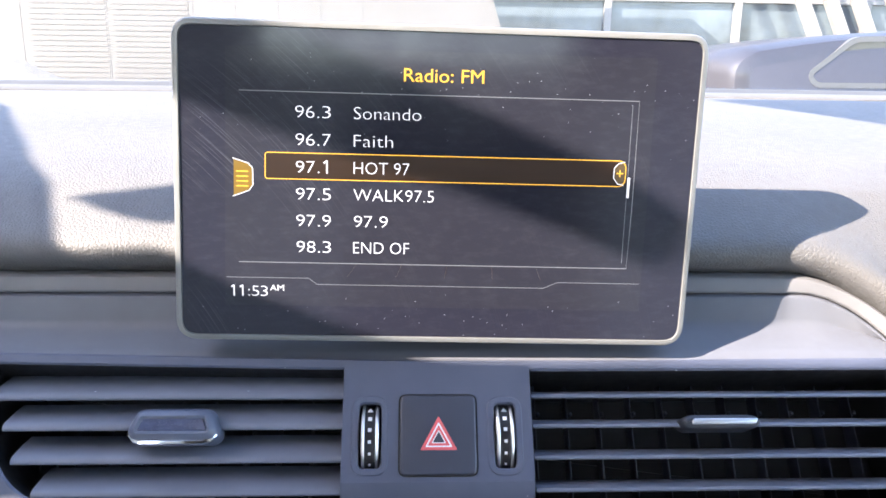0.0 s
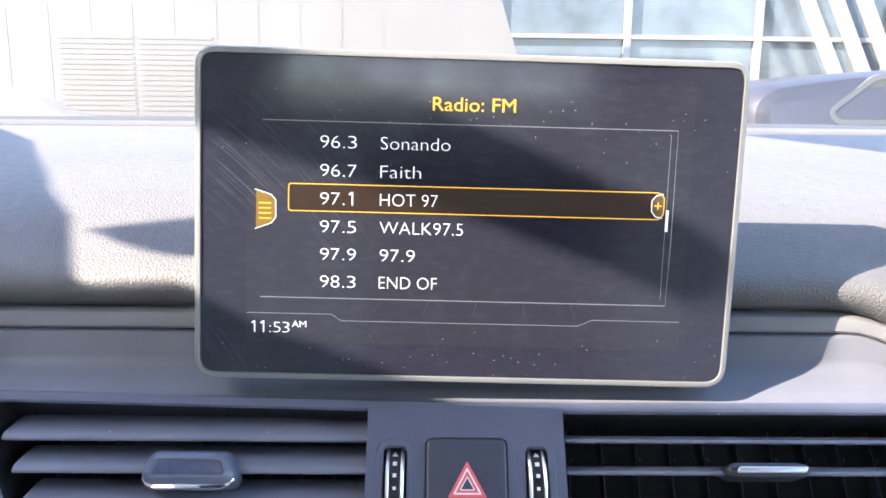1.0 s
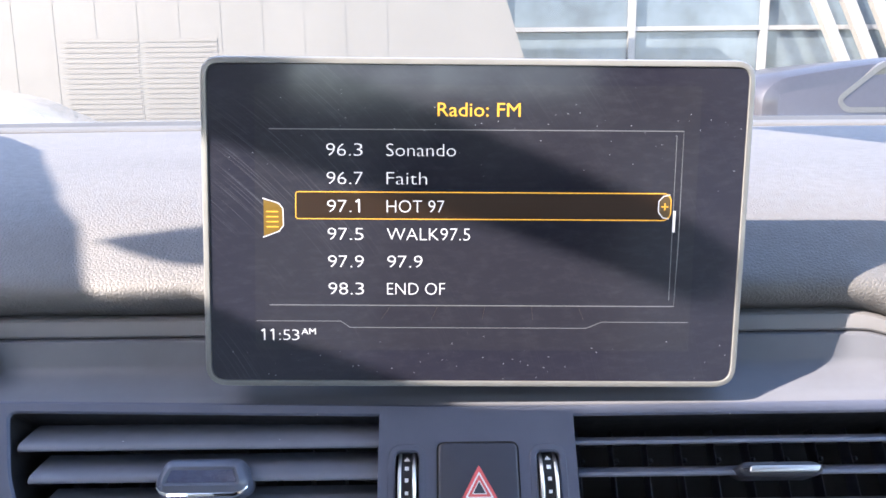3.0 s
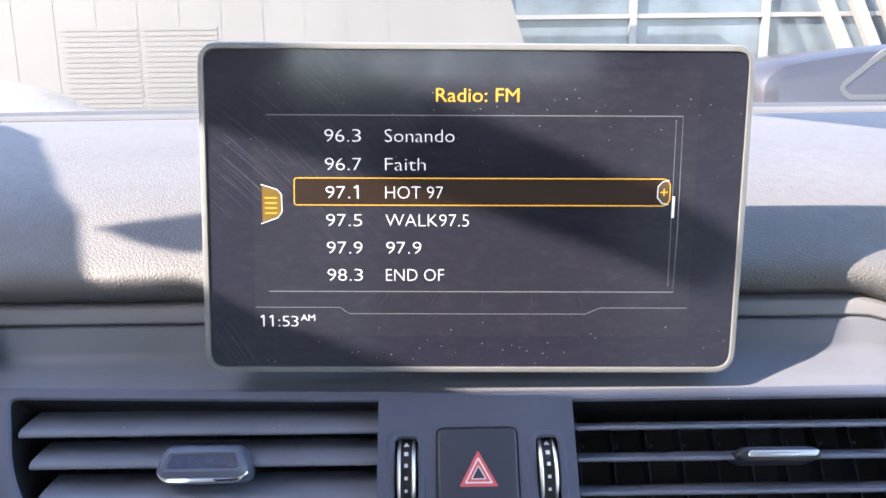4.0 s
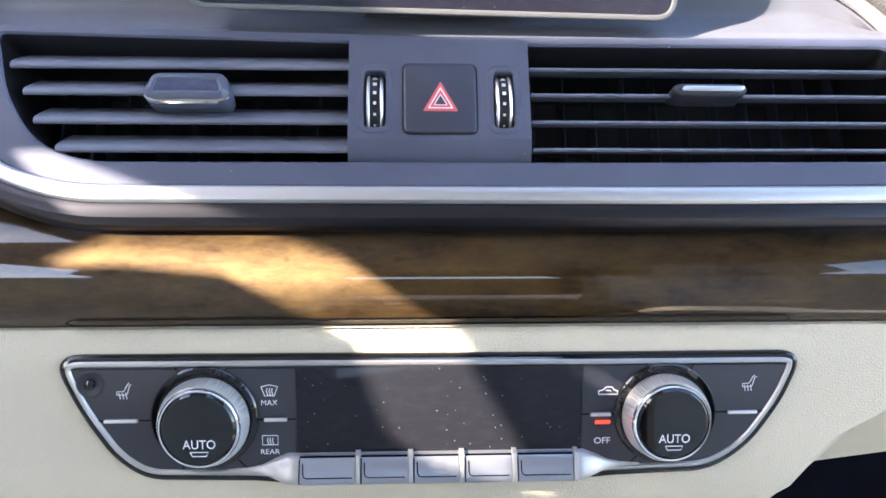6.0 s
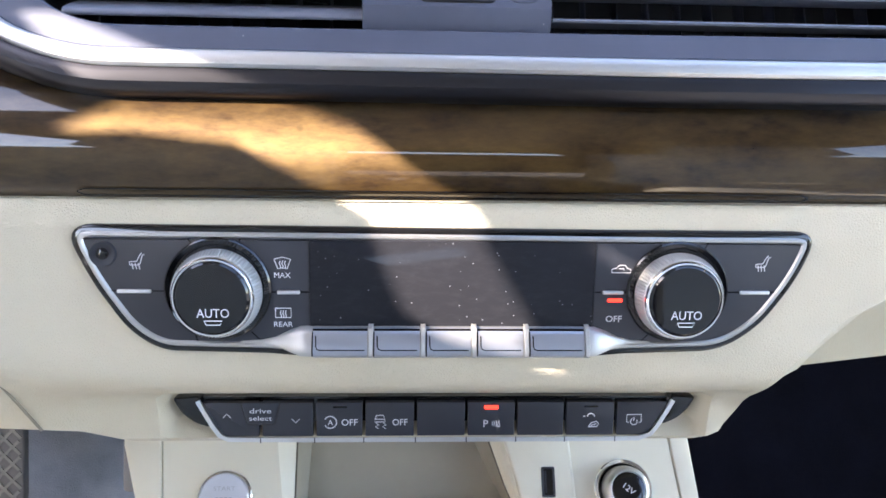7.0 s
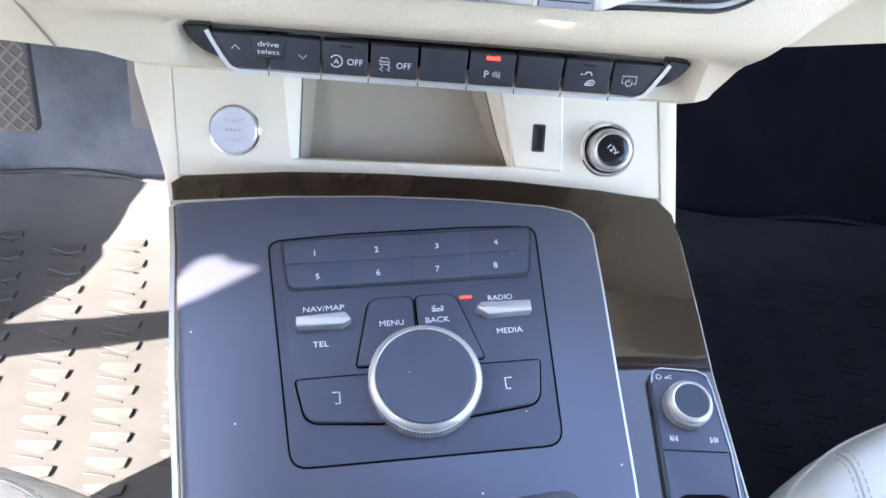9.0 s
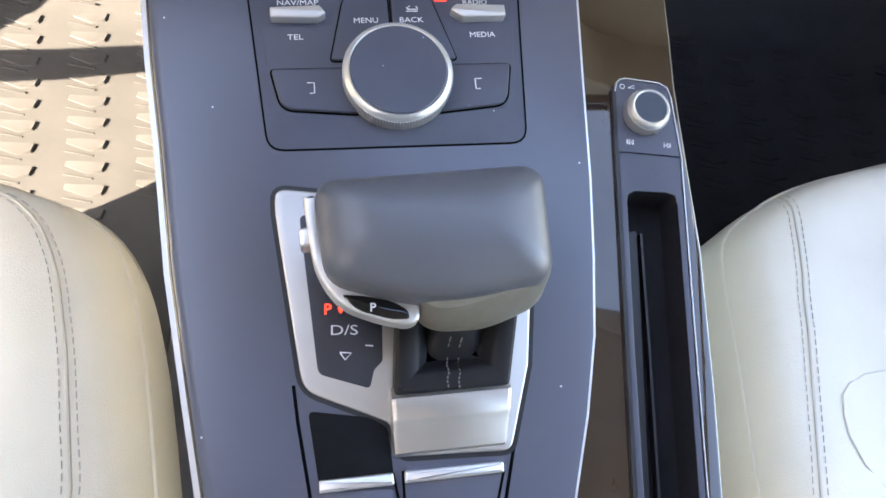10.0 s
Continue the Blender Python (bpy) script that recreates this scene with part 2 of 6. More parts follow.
CARPET = plain("lit_toned_carpet", (0.22, 0.23, 0.255), 0.95, var=0.25, vscale=18, grain=0.002, gscale=700, grip=0.5)
for m_, per_m, rarity, size in ((CONSOLE, 75, 0.56, 0.042), (MODULE, 110, 0.6, 0.048), (VENT, 130, 0.58, 0.048), (SLAT, 150, 0.55, 0.045), (WOOD, 90, 0.52, 0.05)):
    dust_specks(m_, per_m, rarity, size)
GLOSS = plain("piano_black", (0.006, 0.006, 0.007), 0.05, spec=0.6, var=0.0)
UI_WHITE = glow("display_white", (0.9, 0.93, 1.0), 0.125)
UI_GREY = glow("display_grey", (0.32, 0.34, 0.38), 0.05)
UI_AMBER = glow("display_amber", (1.0, 0.55, 0.06), 0.125)
UI_BAR = glow("display_amber_dim", (0.04, 0.016, 0.004), 0.03)
LED = glow("red_lamp", (1.0, 0.035, 0.018), 0.4)
RED_INK = plain("red_print", (0.66, 0.11, 0.12), 0.5)
HEADLINER = plain("headliner_cloth", (0.42, 0.41, 0.38), 0.9, grain=0.0004, gscale=900)

# ---------------------------------------------------------------- building tools (plane coordinates in millimetres)
def unit(v):
    return Vector(v).normalized()


def plane(o, u, v):
    u = unit(u)
    v = Vector(v)
    v = unit(v - v.dot(u) * u)
    n = u.cross(v)
    m = Matrix.Identity(4)
    for i, a in enumerate((u, v, n)):
        m.col[i] = (*(a * 0.001), 0)
    m.col[3] = (*o, 1)
    return m


def turned(m, u, v, degrees):
    """The same plane with its origin moved to (u, v) and its axes turned."""
    return m @ Matrix.Translation((u, v, 0)) @ Matrix.Rotation(radians(degrees), 4, "Z")


SCR = plane((0, 0.015, 1.185), (1, 0.0, -0.016), (0, 0.03, 1))
POD = plane((0, 0, 1.1), (1, 0, 0), (0, 0.73, 1))
CLI = plane((0, -0.040, 0.980), (1, 0, 0), (0, 0.26, 1))
ROW = plane((0, -0.020, 0.917), (1, 0, 0), (0, 0.3, 1))
LOW = plane((0, 0.019, 0.848), (1, 0, 0), (0, 0.68, 0.733))
CON = plane((0, -0.13, 0.8145), (1, 0, 0), (0, 1, 0.15))
KEY = turned(CON, -2.4, 3.5, 8)


def thing(name, at, label="", category="", group="", kind=""):
    ob = new(name)
    ob.location = at
    ob.empty_display_size = 0.02
    return tagged(ob, label, category, group, kind)


def root(ob):
    while ob.parent:
        ob = ob.parent
    return ob


def part(name, bm, material, parent=None, label="", smooth=True, kind="", category=""):
    """Links a bmesh, given in world coordinates, as one mesh object under a thing or a part."""
    bmesh.ops.remove_doubles(bm, verts=bm.verts, dist=1e-6)
    bmesh.ops.recalc_face_normals(bm, faces=bm.faces)
    me = bpy.data.meshes.new(name)
    bm.to_mesh(me)
    bm.free()
    if smooth:
        me.polygons.foreach_set("use_smooth", [True] * len(me.polygons))
        me.set_sharp_from_angle(angle=radians(32))
    me.materials.append(material)
    ob = new(name, me)
    if parent:
        me.transform(Matrix.Translation(-root(parent).location))
        ob.parent = parent
    return tagged(ob, label, category, kind=kind)


def offset(pts, d):
    """A closed outline moved inwards by d."""
    n = len(pts)
    area = sum(pts[i][0] * pts[(i + 1) % n][1] - pts[(i + 1) % n][0] * pts[i][1] for i in range(n))
    sgn = 1 if area > 0 else -1
    out = []
    for i in range(n):
        a, b, c = Vector(pts[i - 1]), Vector(pts[i]), Vector(pts[(i + 1) % n])
        e1, e2 = (b - a), (c - b)
        if e1.length < 1e-9 or e2.length < 1e-9:
            out.append(tuple(b))
            continue
        e1.normalize(), e2.normalize()
        n1, n2 = Vector((-e1.y, e1.x)) * sgn, Vector((-e2.y, e2.x)) * sgn
        k = n1 + n2
        k = k / max(0.35, k.dot(n1)) if k.length > 1e-6 else n1
        out.append(tuple(b + k * d))
    return out


def fillet(pts, r, n=5):
    """A polygon with rounded corners; r: one radius or one for each corner."""
    rs = r if isinstance(r, (list, tuple)) else [r] * len(pts)
    out = []
    for i, p in enumerate(pts):
        a, b, c = Vector(pts[i - 1]), Vector(p), Vector(pts[(i + 1) % len(pts)])
        d1, d2 = (a - b), (c - b)
        cut = min(rs[i], d1.length * 0.48, d2.length * 0.48)
        if cut < 0.01:
            out.append(tuple(b))
            continue
        p1, p2 = b + d1.normalized() * cut, b + d2.normalized() * cut
        for k in range(n + 1):
            t = k / n
            out.append(tuple((1 - t) ** 2 * p1 + 2 * t * (1 - t) * b + t * t * p2))
    return out


def box2(u0, v0, u1, v1, r=0.0, n=4):
    pts = [(u0, v0), (u1, v0), (u1, v1), (u0, v1)]
    return fillet(pts, r, n) if r else pts


def ring_of(bm, m, pts, w):
    return [bm.verts.new(m @ Vector((p[0], p[1], w))) for p in pts]


def bridge(bm, a, b, closed=True):
    n = len(a)
    for i in range(n if closed else n - 1):
        j = (i + 1) % n
        bm.faces.new((a[i], a[j], b[j], b[i]))


def prism(bm, m, pts, w0, w1, bev=0.0, cap0=True):
    """An outline raised from w0 to w1, with its upper edge rounded by bev."""
    rings = [ring_of(bm, m, pts, w0)]
    s = 1 if w1 > w0 else -1
    if bev:
        for k in range(4):
            a = k / 3 * math.pi / 2
            rings.append(ring_of(bm, m, offset(pts, bev * (1 - math.cos(a))), w1 - s * bev * (1 - math.sin(a))))
    else:
        rings.append(ring_of(bm, m, pts, w1))
    for a, b in zip(rings, rings[1:]):
        bridge(bm, a, b)
    bm.faces.new(rings[-1])
    if cap0:
        bm.faces.new(rings[0])
    return bm


def annulus(bm, m, outer, inner, w0, w1, bev=0.0):
    """A frame between two outlines with as many points each."""
    o0, i0 = ring_of(bm, m, outer, w0), ring_of(bm, m, inner, w0)
    if bev:
        o1, o2 = ring_of(bm, m, outer, w1 - bev), ring_of(bm, m, offset(outer, bev), w1)
        i1, i2 = ring_of(bm, m, inner, w1 - bev), ring_of(bm, m, offset(inner, -bev), w1)
        for a, b in ((o0, o1), (o1, o2), (o2, i2), (i2, i1), (i1, i0), (i0, o0)):
            bridge(bm, a, b)
    else:
        o1, i1 = ring_of(bm, m, outer, w1), ring_of(bm, m, inner, w1)
        for a, b in ((o0, o1), (o1, i1), (i1, i0), (i0, o0)):
            bridge(bm, a, b)
    return bm


def lathe(bm, m, u, v, profile, n=32, cap=True):
    """A turned body round the plane's normal at (u, v); profile: radius and height, from below."""
    rings = []
    for r, w in profile:
        ring = []
        for k in range(n):
            a = 2 * math.pi * k / n
            ring.append(bm.verts.new(m @ Vector((u + r * math.cos(a), v + r * math.sin(a), w))))
        rings.append(ring)
    for a, b in zip(rings, rings[1:]):
        bridge(bm, a, b)
    if cap:
        bm.faces.new(rings[-1])
        bm.faces.new(rings[0])
    return bm


def grid(bm, rows):
    """A sheet through rows of world points."""
    vs = [[bm.verts.new(p) for p in r] for r in rows]
    for a, b in zip(vs, vs[1:]):
        bridge(bm, a, b, False)
    return bm


def slab(bm, rows, thick):
    """A sheet with thickness: a second sheet behind it along thick, and closed edges."""
    t = Vector(thick)
    front = [[bm.verts.new(p) for p in r] for r in rows]
    back = [[bm.verts.new(Vector(p) + t) for p in r] for r in rows]
    for s in (front, back):
        for a, b in zip(s, s[1:]):
            bridge(bm, a, b, False)
    bridge(bm, front[0], back[0], False)
    bridge(bm, front[-1], back[-1], False)
    bridge(bm, [r[0] for r in front], [r[0] for r in back], False)
    bridge(bm, [r[-1] for r in front], [r[-1] for r in back], False)
    return bm


def tube(bm, pts, r, n=6, flat=1.0, closed=False):
    """A rod along world points."""
    pts = [Vector(p) for p in pts]
    rings = []
    up = Vector((0, 0, 1))
    for i, p in enumerate(pts):
        a = pts[i - 1] if (i or closed) else p
        c = pts[(i + 1) % len(pts)] if (i < len(pts) - 1 or closed) else p
        d = (c - a).normalized()
        s = d.cross(up)
        s = s.normalized() if s.length > 1e-4 else Vector((1, 0, 0))
        t = s.cross(d)
        rings.append([bm.verts.new(p + s * (r * math.cos(2 * math.pi * k / n)) + t * (r * flat * math.sin(2 * math.pi * k / n))) for k in range(n)])
    for a, b in zip(rings, rings[1:]):
        bridge(bm, a, b)
    if closed:
        bridge(bm, rings[-1], rings[0])
    else:
        bm.faces.new(rings[0]), bm.faces.new(rings[-1])
    return bm


def line2(bm, m, pts, width, w0, w1, closed=False):
    """A flat raised line of a width along plane points."""
    n = len(pts)
    left, right = [], []
    for i, p in enumerate(pts):
        a = Vector(pts[i - 1] if (i or closed) else p)
        c = Vector(pts[(i + 1) % n] if (i < n - 1 or closed) else p)
        d = (c - a).normalized()
        q = Vector((-d.y, d.x)) * width / 2
        left.append(tuple(Vector(p) + q)), right.append(tuple(Vector(p) - q))
    l0, l1, r0, r1 = (ring_of(bm, m, s, w) for s, w in ((left, w0), (left, w1), (right, w0), (right, w1)))
    for a, b in ((l0, l1), (l1, r1), (r1, r0)):
        bridge(bm, a, b, closed)
    if not closed:
        bm.faces.new((l0[0], l1[0], r1[0], r0[0])), bm.faces.new((l0[-1], l1[-1], r1[-1], r0[-1]))
    return bm


def lettering(text, m, u, v, w, height, material, parent, align="CENTER", width=None, bold=0.0):
    """Raised print in the built-in font; height: of its capitals; u, v: its left end or middle, and its middle height."""
    cu = bpy.data.curves.new("lettering", "FONT")
    cu.body, cu.size, cu.extrude, cu.offset = text, height / 0.72, 0.03, bold
    cu.resolution_u = 3
    tmp = new("lettering_tmp", cu)
    me = bpy.data.meshes.new_from_object(tmp)
    bpy.data.objects.remove(tmp)
    bpy.data.curves.remove(cu)
    n = len(me.vertices)
    co = np.zeros(n * 3)
    me.vertices.foreach_get("co", co)
    co = co.reshape(-1, 3)
    lo, hi = co.min(0), co.max(0)
    k = 1.0 if width is None else width / (hi[0] - lo[0])
    co[:, 0] = (co[:, 0] - (lo[0] if align == "LEFT" else (lo[0] + hi[0]) / 2)) * k + u
    co[:, 1] = co[:, 1] - height / 2 + v
    co[:, 2] += w
    me.vertices.foreach_set("co", co.reshape(-1))
    me.transform(m)
    me.materials.clear()
    me.materials.append(material)
    me.transform(Matrix.Translation(-root(parent).location))
    me.name = "lettering"
    ob = new("lettering", me)
    ob.parent = parent
    return ob


def figures(text, m, u, v, w, height, material, parent, pitch):
    """Evenly spaced figures, with a flagged one and narrow points, as one raised print; u: its left end; pitch: from figure to figure."""
    bm, x = bmesh.new(), u
    for ch in text:
        cell = pitch * (0.52 if ch in ".:" else 1.0)
        if ch == "1":
            line2(bm, m, [(x + cell * 0.54, v - height / 2), (x + cell * 0.54, v + height / 2)], height * 0.11, w - 0.03, w + 0.03)
            line2(bm, m, [(x + cell * 0.54, v + height * 0.47), (x + cell * 0.22, v + height * 0.31)], height * 0.12, w - 0.03, w + 0.028)
        else:
            tmp = lettering(ch, m, x + cell / 2, v, w, height, material, parent, "CENTER", height * 0.14 if ch in ".:" else pitch * 0.8, -0.11)
            tmp.data.transform(Matrix.Translation(root(parent).location))
            bm.from_mesh(tmp.data)
            old = tmp.data
            bpy.data.objects.remove(tmp)
            bpy.data.meshes.remove(old)
        x += cell
    return part("number_print", bm, material, parent, smooth=False)


def B():
    return bmesh.new()


def at(m, u=0, v=0, w=0):
    return m @ Vector((u, v, w))


def smooth01(a, b, x):
    t = min(1.0, max(0.0, (x - a) / (b - a)))
    return t * t * (3 - 2 * t)


def span(a, b, n):
    return [a + (b - a) * i / (n - 1) for i in range(n)]


# ---------------------------------------------------------------- dashboard: top pad, shelf, wood, lower panel
dashboard = thing("dashboard", (0, 0.05, 1.0), "grey leather-grained dashboard over walnut trim and beige lower panel", "dashboard", kind="structure")


def end_drop(x, z):
    """How far the pad's lip, the strip and the shelf fall away towards the passenger side: the lower they lie, the sharper they turn."""
    k = min(1.0, max(0.0, (1.1484 - z) / 0.008))
    upper, lower = (max(0.0, (x - 0.140) / 0.05)) ** 2 * 0.0235, (max(0.0, (x - 0.145) / 0.05)) ** 2 * 0.0355
    return min(0.10, upper + (lower - upper) * k)


def dash_rows(profile, xs, bend=0.0, soft=False):
    rows = []
    for y, z in profile:
        k = 1.0 - smooth01(0.048, 0.072, y) if soft else 1.0
        k = k if bend else 0.0
        rows.append([(x, y - bend * k * end_drop(x, z), z - k * end_drop(x, z)) for x in xs])
    return rows


XS = span(-0.74, 0.0, 30) + span(0.02, 0.30, 40) + span(0.33, 0.74, 12)
PAD_PROFILE = [(0.056, 1.140), (0.0500, 1.1462), (0.0455, 1.1484), (0.0425, 1.1500), (0.0398, 1.1527), (0.0386, 1.1556), (0.0388, 1.1583), (0.0402, 1.1608), (0.0428, 1.1632), (0.0466, 1.1658), (0.0515, 1.1689), (0.0585, 1.1736),
               (0.068, 1.1795), (0.09, 1.187), (0.13, 1.192), (0.22, 1.1965), (0.32, 1.1985), (0.45, 1.2000), (0.58, 1.2008), (0.66, 1.2012), (0.70, 1.2015), (0.74, 1.19)]
part("top_pad", slab(B(), dash_rows(PAD_PROFILE, XS, 0.6, True), (0, 0.004, -0.02)), PAD, dashboard, "grey leather-grained soft pad with sunlit patches")
part("demister_strip", slab(B(), [[(x, y - 0.08 * (x / 0.72) ** 2, z) for x in span(-0.72, 0.72, 25)] for y, z in ((0.560, 1.2012), (0.564, 1.2032), (0.60, 1.2040), (0.640, 1.2044), (0.646, 1.2030))], (0, 0, -0.004)), plain("demister_plastic", (0.088, 0.083, 0.073), 0.55, grain=0.0002, gscale=900), dashboard, "pale grey plastic strip under the glass")
part("trim_strip", slab(B(), dash_rows([(0.056, 1.1482), (0.0412, 1.1478), (0.0396, 1.1471), (0.0389, 1.1458), (0.0383, 1.1422), (0.0388, 1.1413), (0.055, 1.140)], XS, 0.6), (0, 0.006, -0.001)), STRIP, dashboard, "narrow grey satin strip")
SHELF_PROFILE = [(0.056, 1.1410), (0.0388, 1.1406), (0.0376, 1.1400), (0.0370, 1.1388), (0.0357, 1.1318), (0.0348, 1.1300), (0.0315, 1.1276), (0.0225, 1.1245), (0.0203, 1.1234), (0.0192, 1.1222)]
SHELF_XS = span(-0.30, 0.0, 20) + span(0.02, 0.188, 60)
rows = []
for y, z in SHELF_PROFILE:
    fall = smooth01(1.1225, 1.1400, z)
    rows.append([(x, y - 0.6 * fall * end_drop(x, z), z - fall * end_drop(x, z)) for x in SHELF_XS])
for y, z in ((0.0024, 0.0009), (0.0034, 0.0024)):
    rows.append([(x, 0.0192 - y * smooth01(-0.16, -0.03, x), 1.1222 - z * smooth01(-0.16, -0.03, x)) for x in SHELF_XS])
part("shelf", slab(B(), rows, (0, 0.006, 0.0005)), SHELF, dashboard, "dark grey moulded shelf under the screen")

WOOD_PROFILE = [(-0.006, 1.064), (-0.0165, 1.0605), (-0.0225, 1.0555), (-0.0272, 1.0485), (-0.0300, 1.0415), (-0.0312, 1.0365), (-0.0310, 1.031), (-0.0302, 1.0265), (-0.0290, 1.0232), (-0.0265, 1.0205), (-0.02, 1.0190)]
part("wood_trim", slab(B(), dash_rows(WOOD_PROFILE, span(-0.74, 0.74, 61)), (0, 0.01, 0)), WOOD, dashboard, "high-gloss dark walnut trim panel")
groove = B()
line2(groove, plane((0, -0.0305, 1.0245), (1, 0, 0), (0, 0.2, 1)), fillet([(-134, 0.9), (130, 0.9), (133, -0.2), (130, -1.3), (-134, -1.3), (-137, -0.2)], 1.0, 3), 0.35, -0.6, 0.25, True)
part("trim_groove", groove, GLOSS, dashboard, "thin dark inlay line in the wood")

# beige centre panel, bulging towards the cabin, with edges that turn away
BEIGE_PROFILE = [(-0.0240, 1.0212), (-0.0288, 1.0206), (-0.0305, 1.0185), (-0.0335, 1.005), (-0.0370, 0.992), (-0.0405, 0.978), (-0.0440, 0.964), (-0.0458, 0.956),
                 (-0.0455, 0.951), (-0.0432, 0.9462), (-0.0385, 0.9420), (-0.0320, 0.9370), (-0.0262, 0.9325), (-0.0232, 0.9275), (-0.0228, 0.9215), (-0.0240, 0.912), (-0.0245, 0.9075), (-0.0225, 0.9045), (-0.010, 0.904), (0.02, 0.906)]


def edge_at(z, table):
    for (z0, x0), (z1, x1) in zip(table, table[1:]):
        if z0 >= z >= z1:
            return x0 + (x1 - x0) * (z0 - z) / (z0 - z1)
    return table[-1][1]


RIGHT_EDGE = [(1.03, 0.70), (1.012, 0.32), (0.995, 0.198), (0.9844, 0.172), (0.9678, 0.152), (0.9526, 0.139), (0.935, 0.133), (0.921, 0.131), (0.9075, 0.1265), (0.9045, 0.121), (0.90, 0.112)]
LEFT_EDGE = [(1.03, -0.70), (0.95, -0.70), (0.925, -0.30), (0.916, -0.185), (0.91, -0.155), (0.90, -0.138)]
PANEL_XS = span(-0.69, -0.23, 14) + span(-0.22, 0.22, 120) + span(0.23, 0.69, 14)
rows = []
for y, z in BEIGE_PROFILE:
    l, r = edge_at(z, LEFT_EDGE), edge_at(z, RIGHT_EDGE)
    plain_y = -0.0458 + (0.956 - min(0.956, max(0.9045, z))) / 0.0515 * 0.0225

    def face(x):
        k = max(1 - smooth01(-0.185, -0.128, x), smooth01(0.122, 0.14, x)) if 0.9046 < z < 0.956 else 0.0
        return y + (plain_y - y) * k

    row = [(l, face(l) + 0.05, z + 0.001), (l, face(l) + 0.012, z), (l + 0.003, face(l) + 0.003, z)]
    for x in PANEL_XS:
        x = min(max(x, l + 0.009), r - 0.009)
        row.append((x, face(x) + (0.010 * smooth01(-0.1225, -0.118, x) * (1 - smooth01(0.1105, 0.115, x)) if 0.909 < z < 0.9290 else 0), z))
    row += [(r - 0.003, face(r) + 0.003, z), (r, face(r) + 0.012, z), (r + 0.002, face(r) + 0.05, z + 0.001)]
    rows.append(row)
part("centre_panel", slab(B(), rows, (0, 0.004, 0)), BEIGE, dashboard, "cream leather-grained centre stack panel")
cut = B()
tube(cut, [(-0.190, -0.0420, 0.9745), (-0.183, -0.0436, 0.9680), (-0.1764, -0.0458, 0.9575), (-0.1734, -0.0396, 0.9416), (-0.1720, -0.0313, 0.9226), (-0.1715, -0.0280, 0.9150)], 0.0006, 6)
part("panel_seam", cut, plain("panel_gap", (0.28, 0.25, 0.19), 0.9, var=0.0), dashboard, "curved gap between the cream panels")
knee = []
for k in (0.0, 0.2, 0.4, 0.6, 0.8, 0.9, 0.96, 1.0):
    knee.append([(x, 0.004 + 0.062 * k, 1.03 - 0.149 * k + 0.14 * k * max(0.0, x - 0.19)) for x in span(0.10, 0.74, 20)])
knee.append([(x, y + 0.012, z - 0.003) for x, y, z in knee[-1]])
knee.append([(x, y + 0.05, z + 0.002) for x, y, z in knee[-1]])
part("glovebox_panel", slab(B(), knee, (0, 0.04, 0.004)), BEIGE, dashboard, "cream lower dash over the passenger footwell")
kneel = [[(x, -0.010 + 0.035 * smooth01(0.89, 0.96, 1.85 - z) + 0.03 * smooth01(-0.19, -0.14, x), z) for x in span(-0.74, -0.14, 20)] for z in (1.0, 0.96, 0.94, 0.925, 0.91, 0.90, 0.893)]
part("driver_knee_panel", slab(B(), kneel, (0, 0.03, 0.004)), BEIGE, dashboard, "cream lower dash beside the steering column")

# ---------------------------------------------------------------- air vents
HOLE = fillet([(-164, 26.5), (-158, 2), (-146, -17), (-128, -24.3), (60, -24.3), (188, -23.6), (186, -14), (183, 0), (180, 11), (177.5, 18), (174, 23.4), (60, 23.2), (0, 23.2)], [3, 8, 14, 12, 0, 4, 2, 6, 3, 2, 3, 0, 0], 4)
SURR = fillet([(-181, 31), (-175, -2), (-161, -24), (-134, -33.5), (60, -34.2), (214, -32.8), (209, -23), (200, -2.5), (193, 13), (186, 25), (181, 28), (60, 27.2), (0, 27.2)], [3, 10, 18, 14, 0, 1, 2, 6, 6, 3, 3, 0, 0], 4)
vents = thing("air_vents", at(POD), "dark grey centre air vents framed by satin metal trim", "air vent")
part("surround", annulus(B(), POD, SURR, HOLE, -2, 0.8, 0.7), VENT, vents, "dark blue-grey vent surround")
duct = B()
a, b = ring_of(duct, POD, HOLE, -0.5), ring_of(duct, POD, offset(HOLE, 2.5), -46)
bridge(duct, a, b)
duct.faces.new(b)
part("duct", duct, PITCH, vents)


def trim_path(off):
    """The trim's outline under and left of the vents, off millimetres outside the surround."""
    pts = [(335, -31.5 - off), (60, -34.2 - off), (-134 - off * 0.15, -33.5 - off), (-161 - off * 0.75, -24 - off * 0.65), (-175 - off, -2 - off * 0.3), (-182 - off, 36), (-182 - off, 62)]
    out = [pts[0]] + [(u, -34.2 - off + 2.7 * ((u - 60) / 275) ** 2) for u in span(300, 80, 12)]
    f = fillet(pts, [0, 0, 18, 22, 14, 8, 0], 6)
    return out + [p for p in f if p[0] < 40]


def band(bm, m, offs):
    lines = [ring_of(bm, m, trim_path(o), w) for o, w in offs]
    for p, q in zip(lines, lines[1:]):
        bridge(bm, p, q, False)
    return bm


part("metal_trim", band(B(), POD, [(-0.6, -3), (-0.2, 1.2), (0.8, 2.4), (3.2, 2.9), (5.4, 2.2), (6.3, 0.9), (6.4, -5)]), ALU, vents, "bright satin aluminium strip")
part("lower_trim", band(B(), POD, [(6.2, -5), (6.5, 0.6), (8.5, 1.0), (11.5, 0.2), (13.5, -2), (14.4, -5), (14.2, -16)]), ALU_DARK, vents, "satin underside of the trim, dark reflections in its colour")


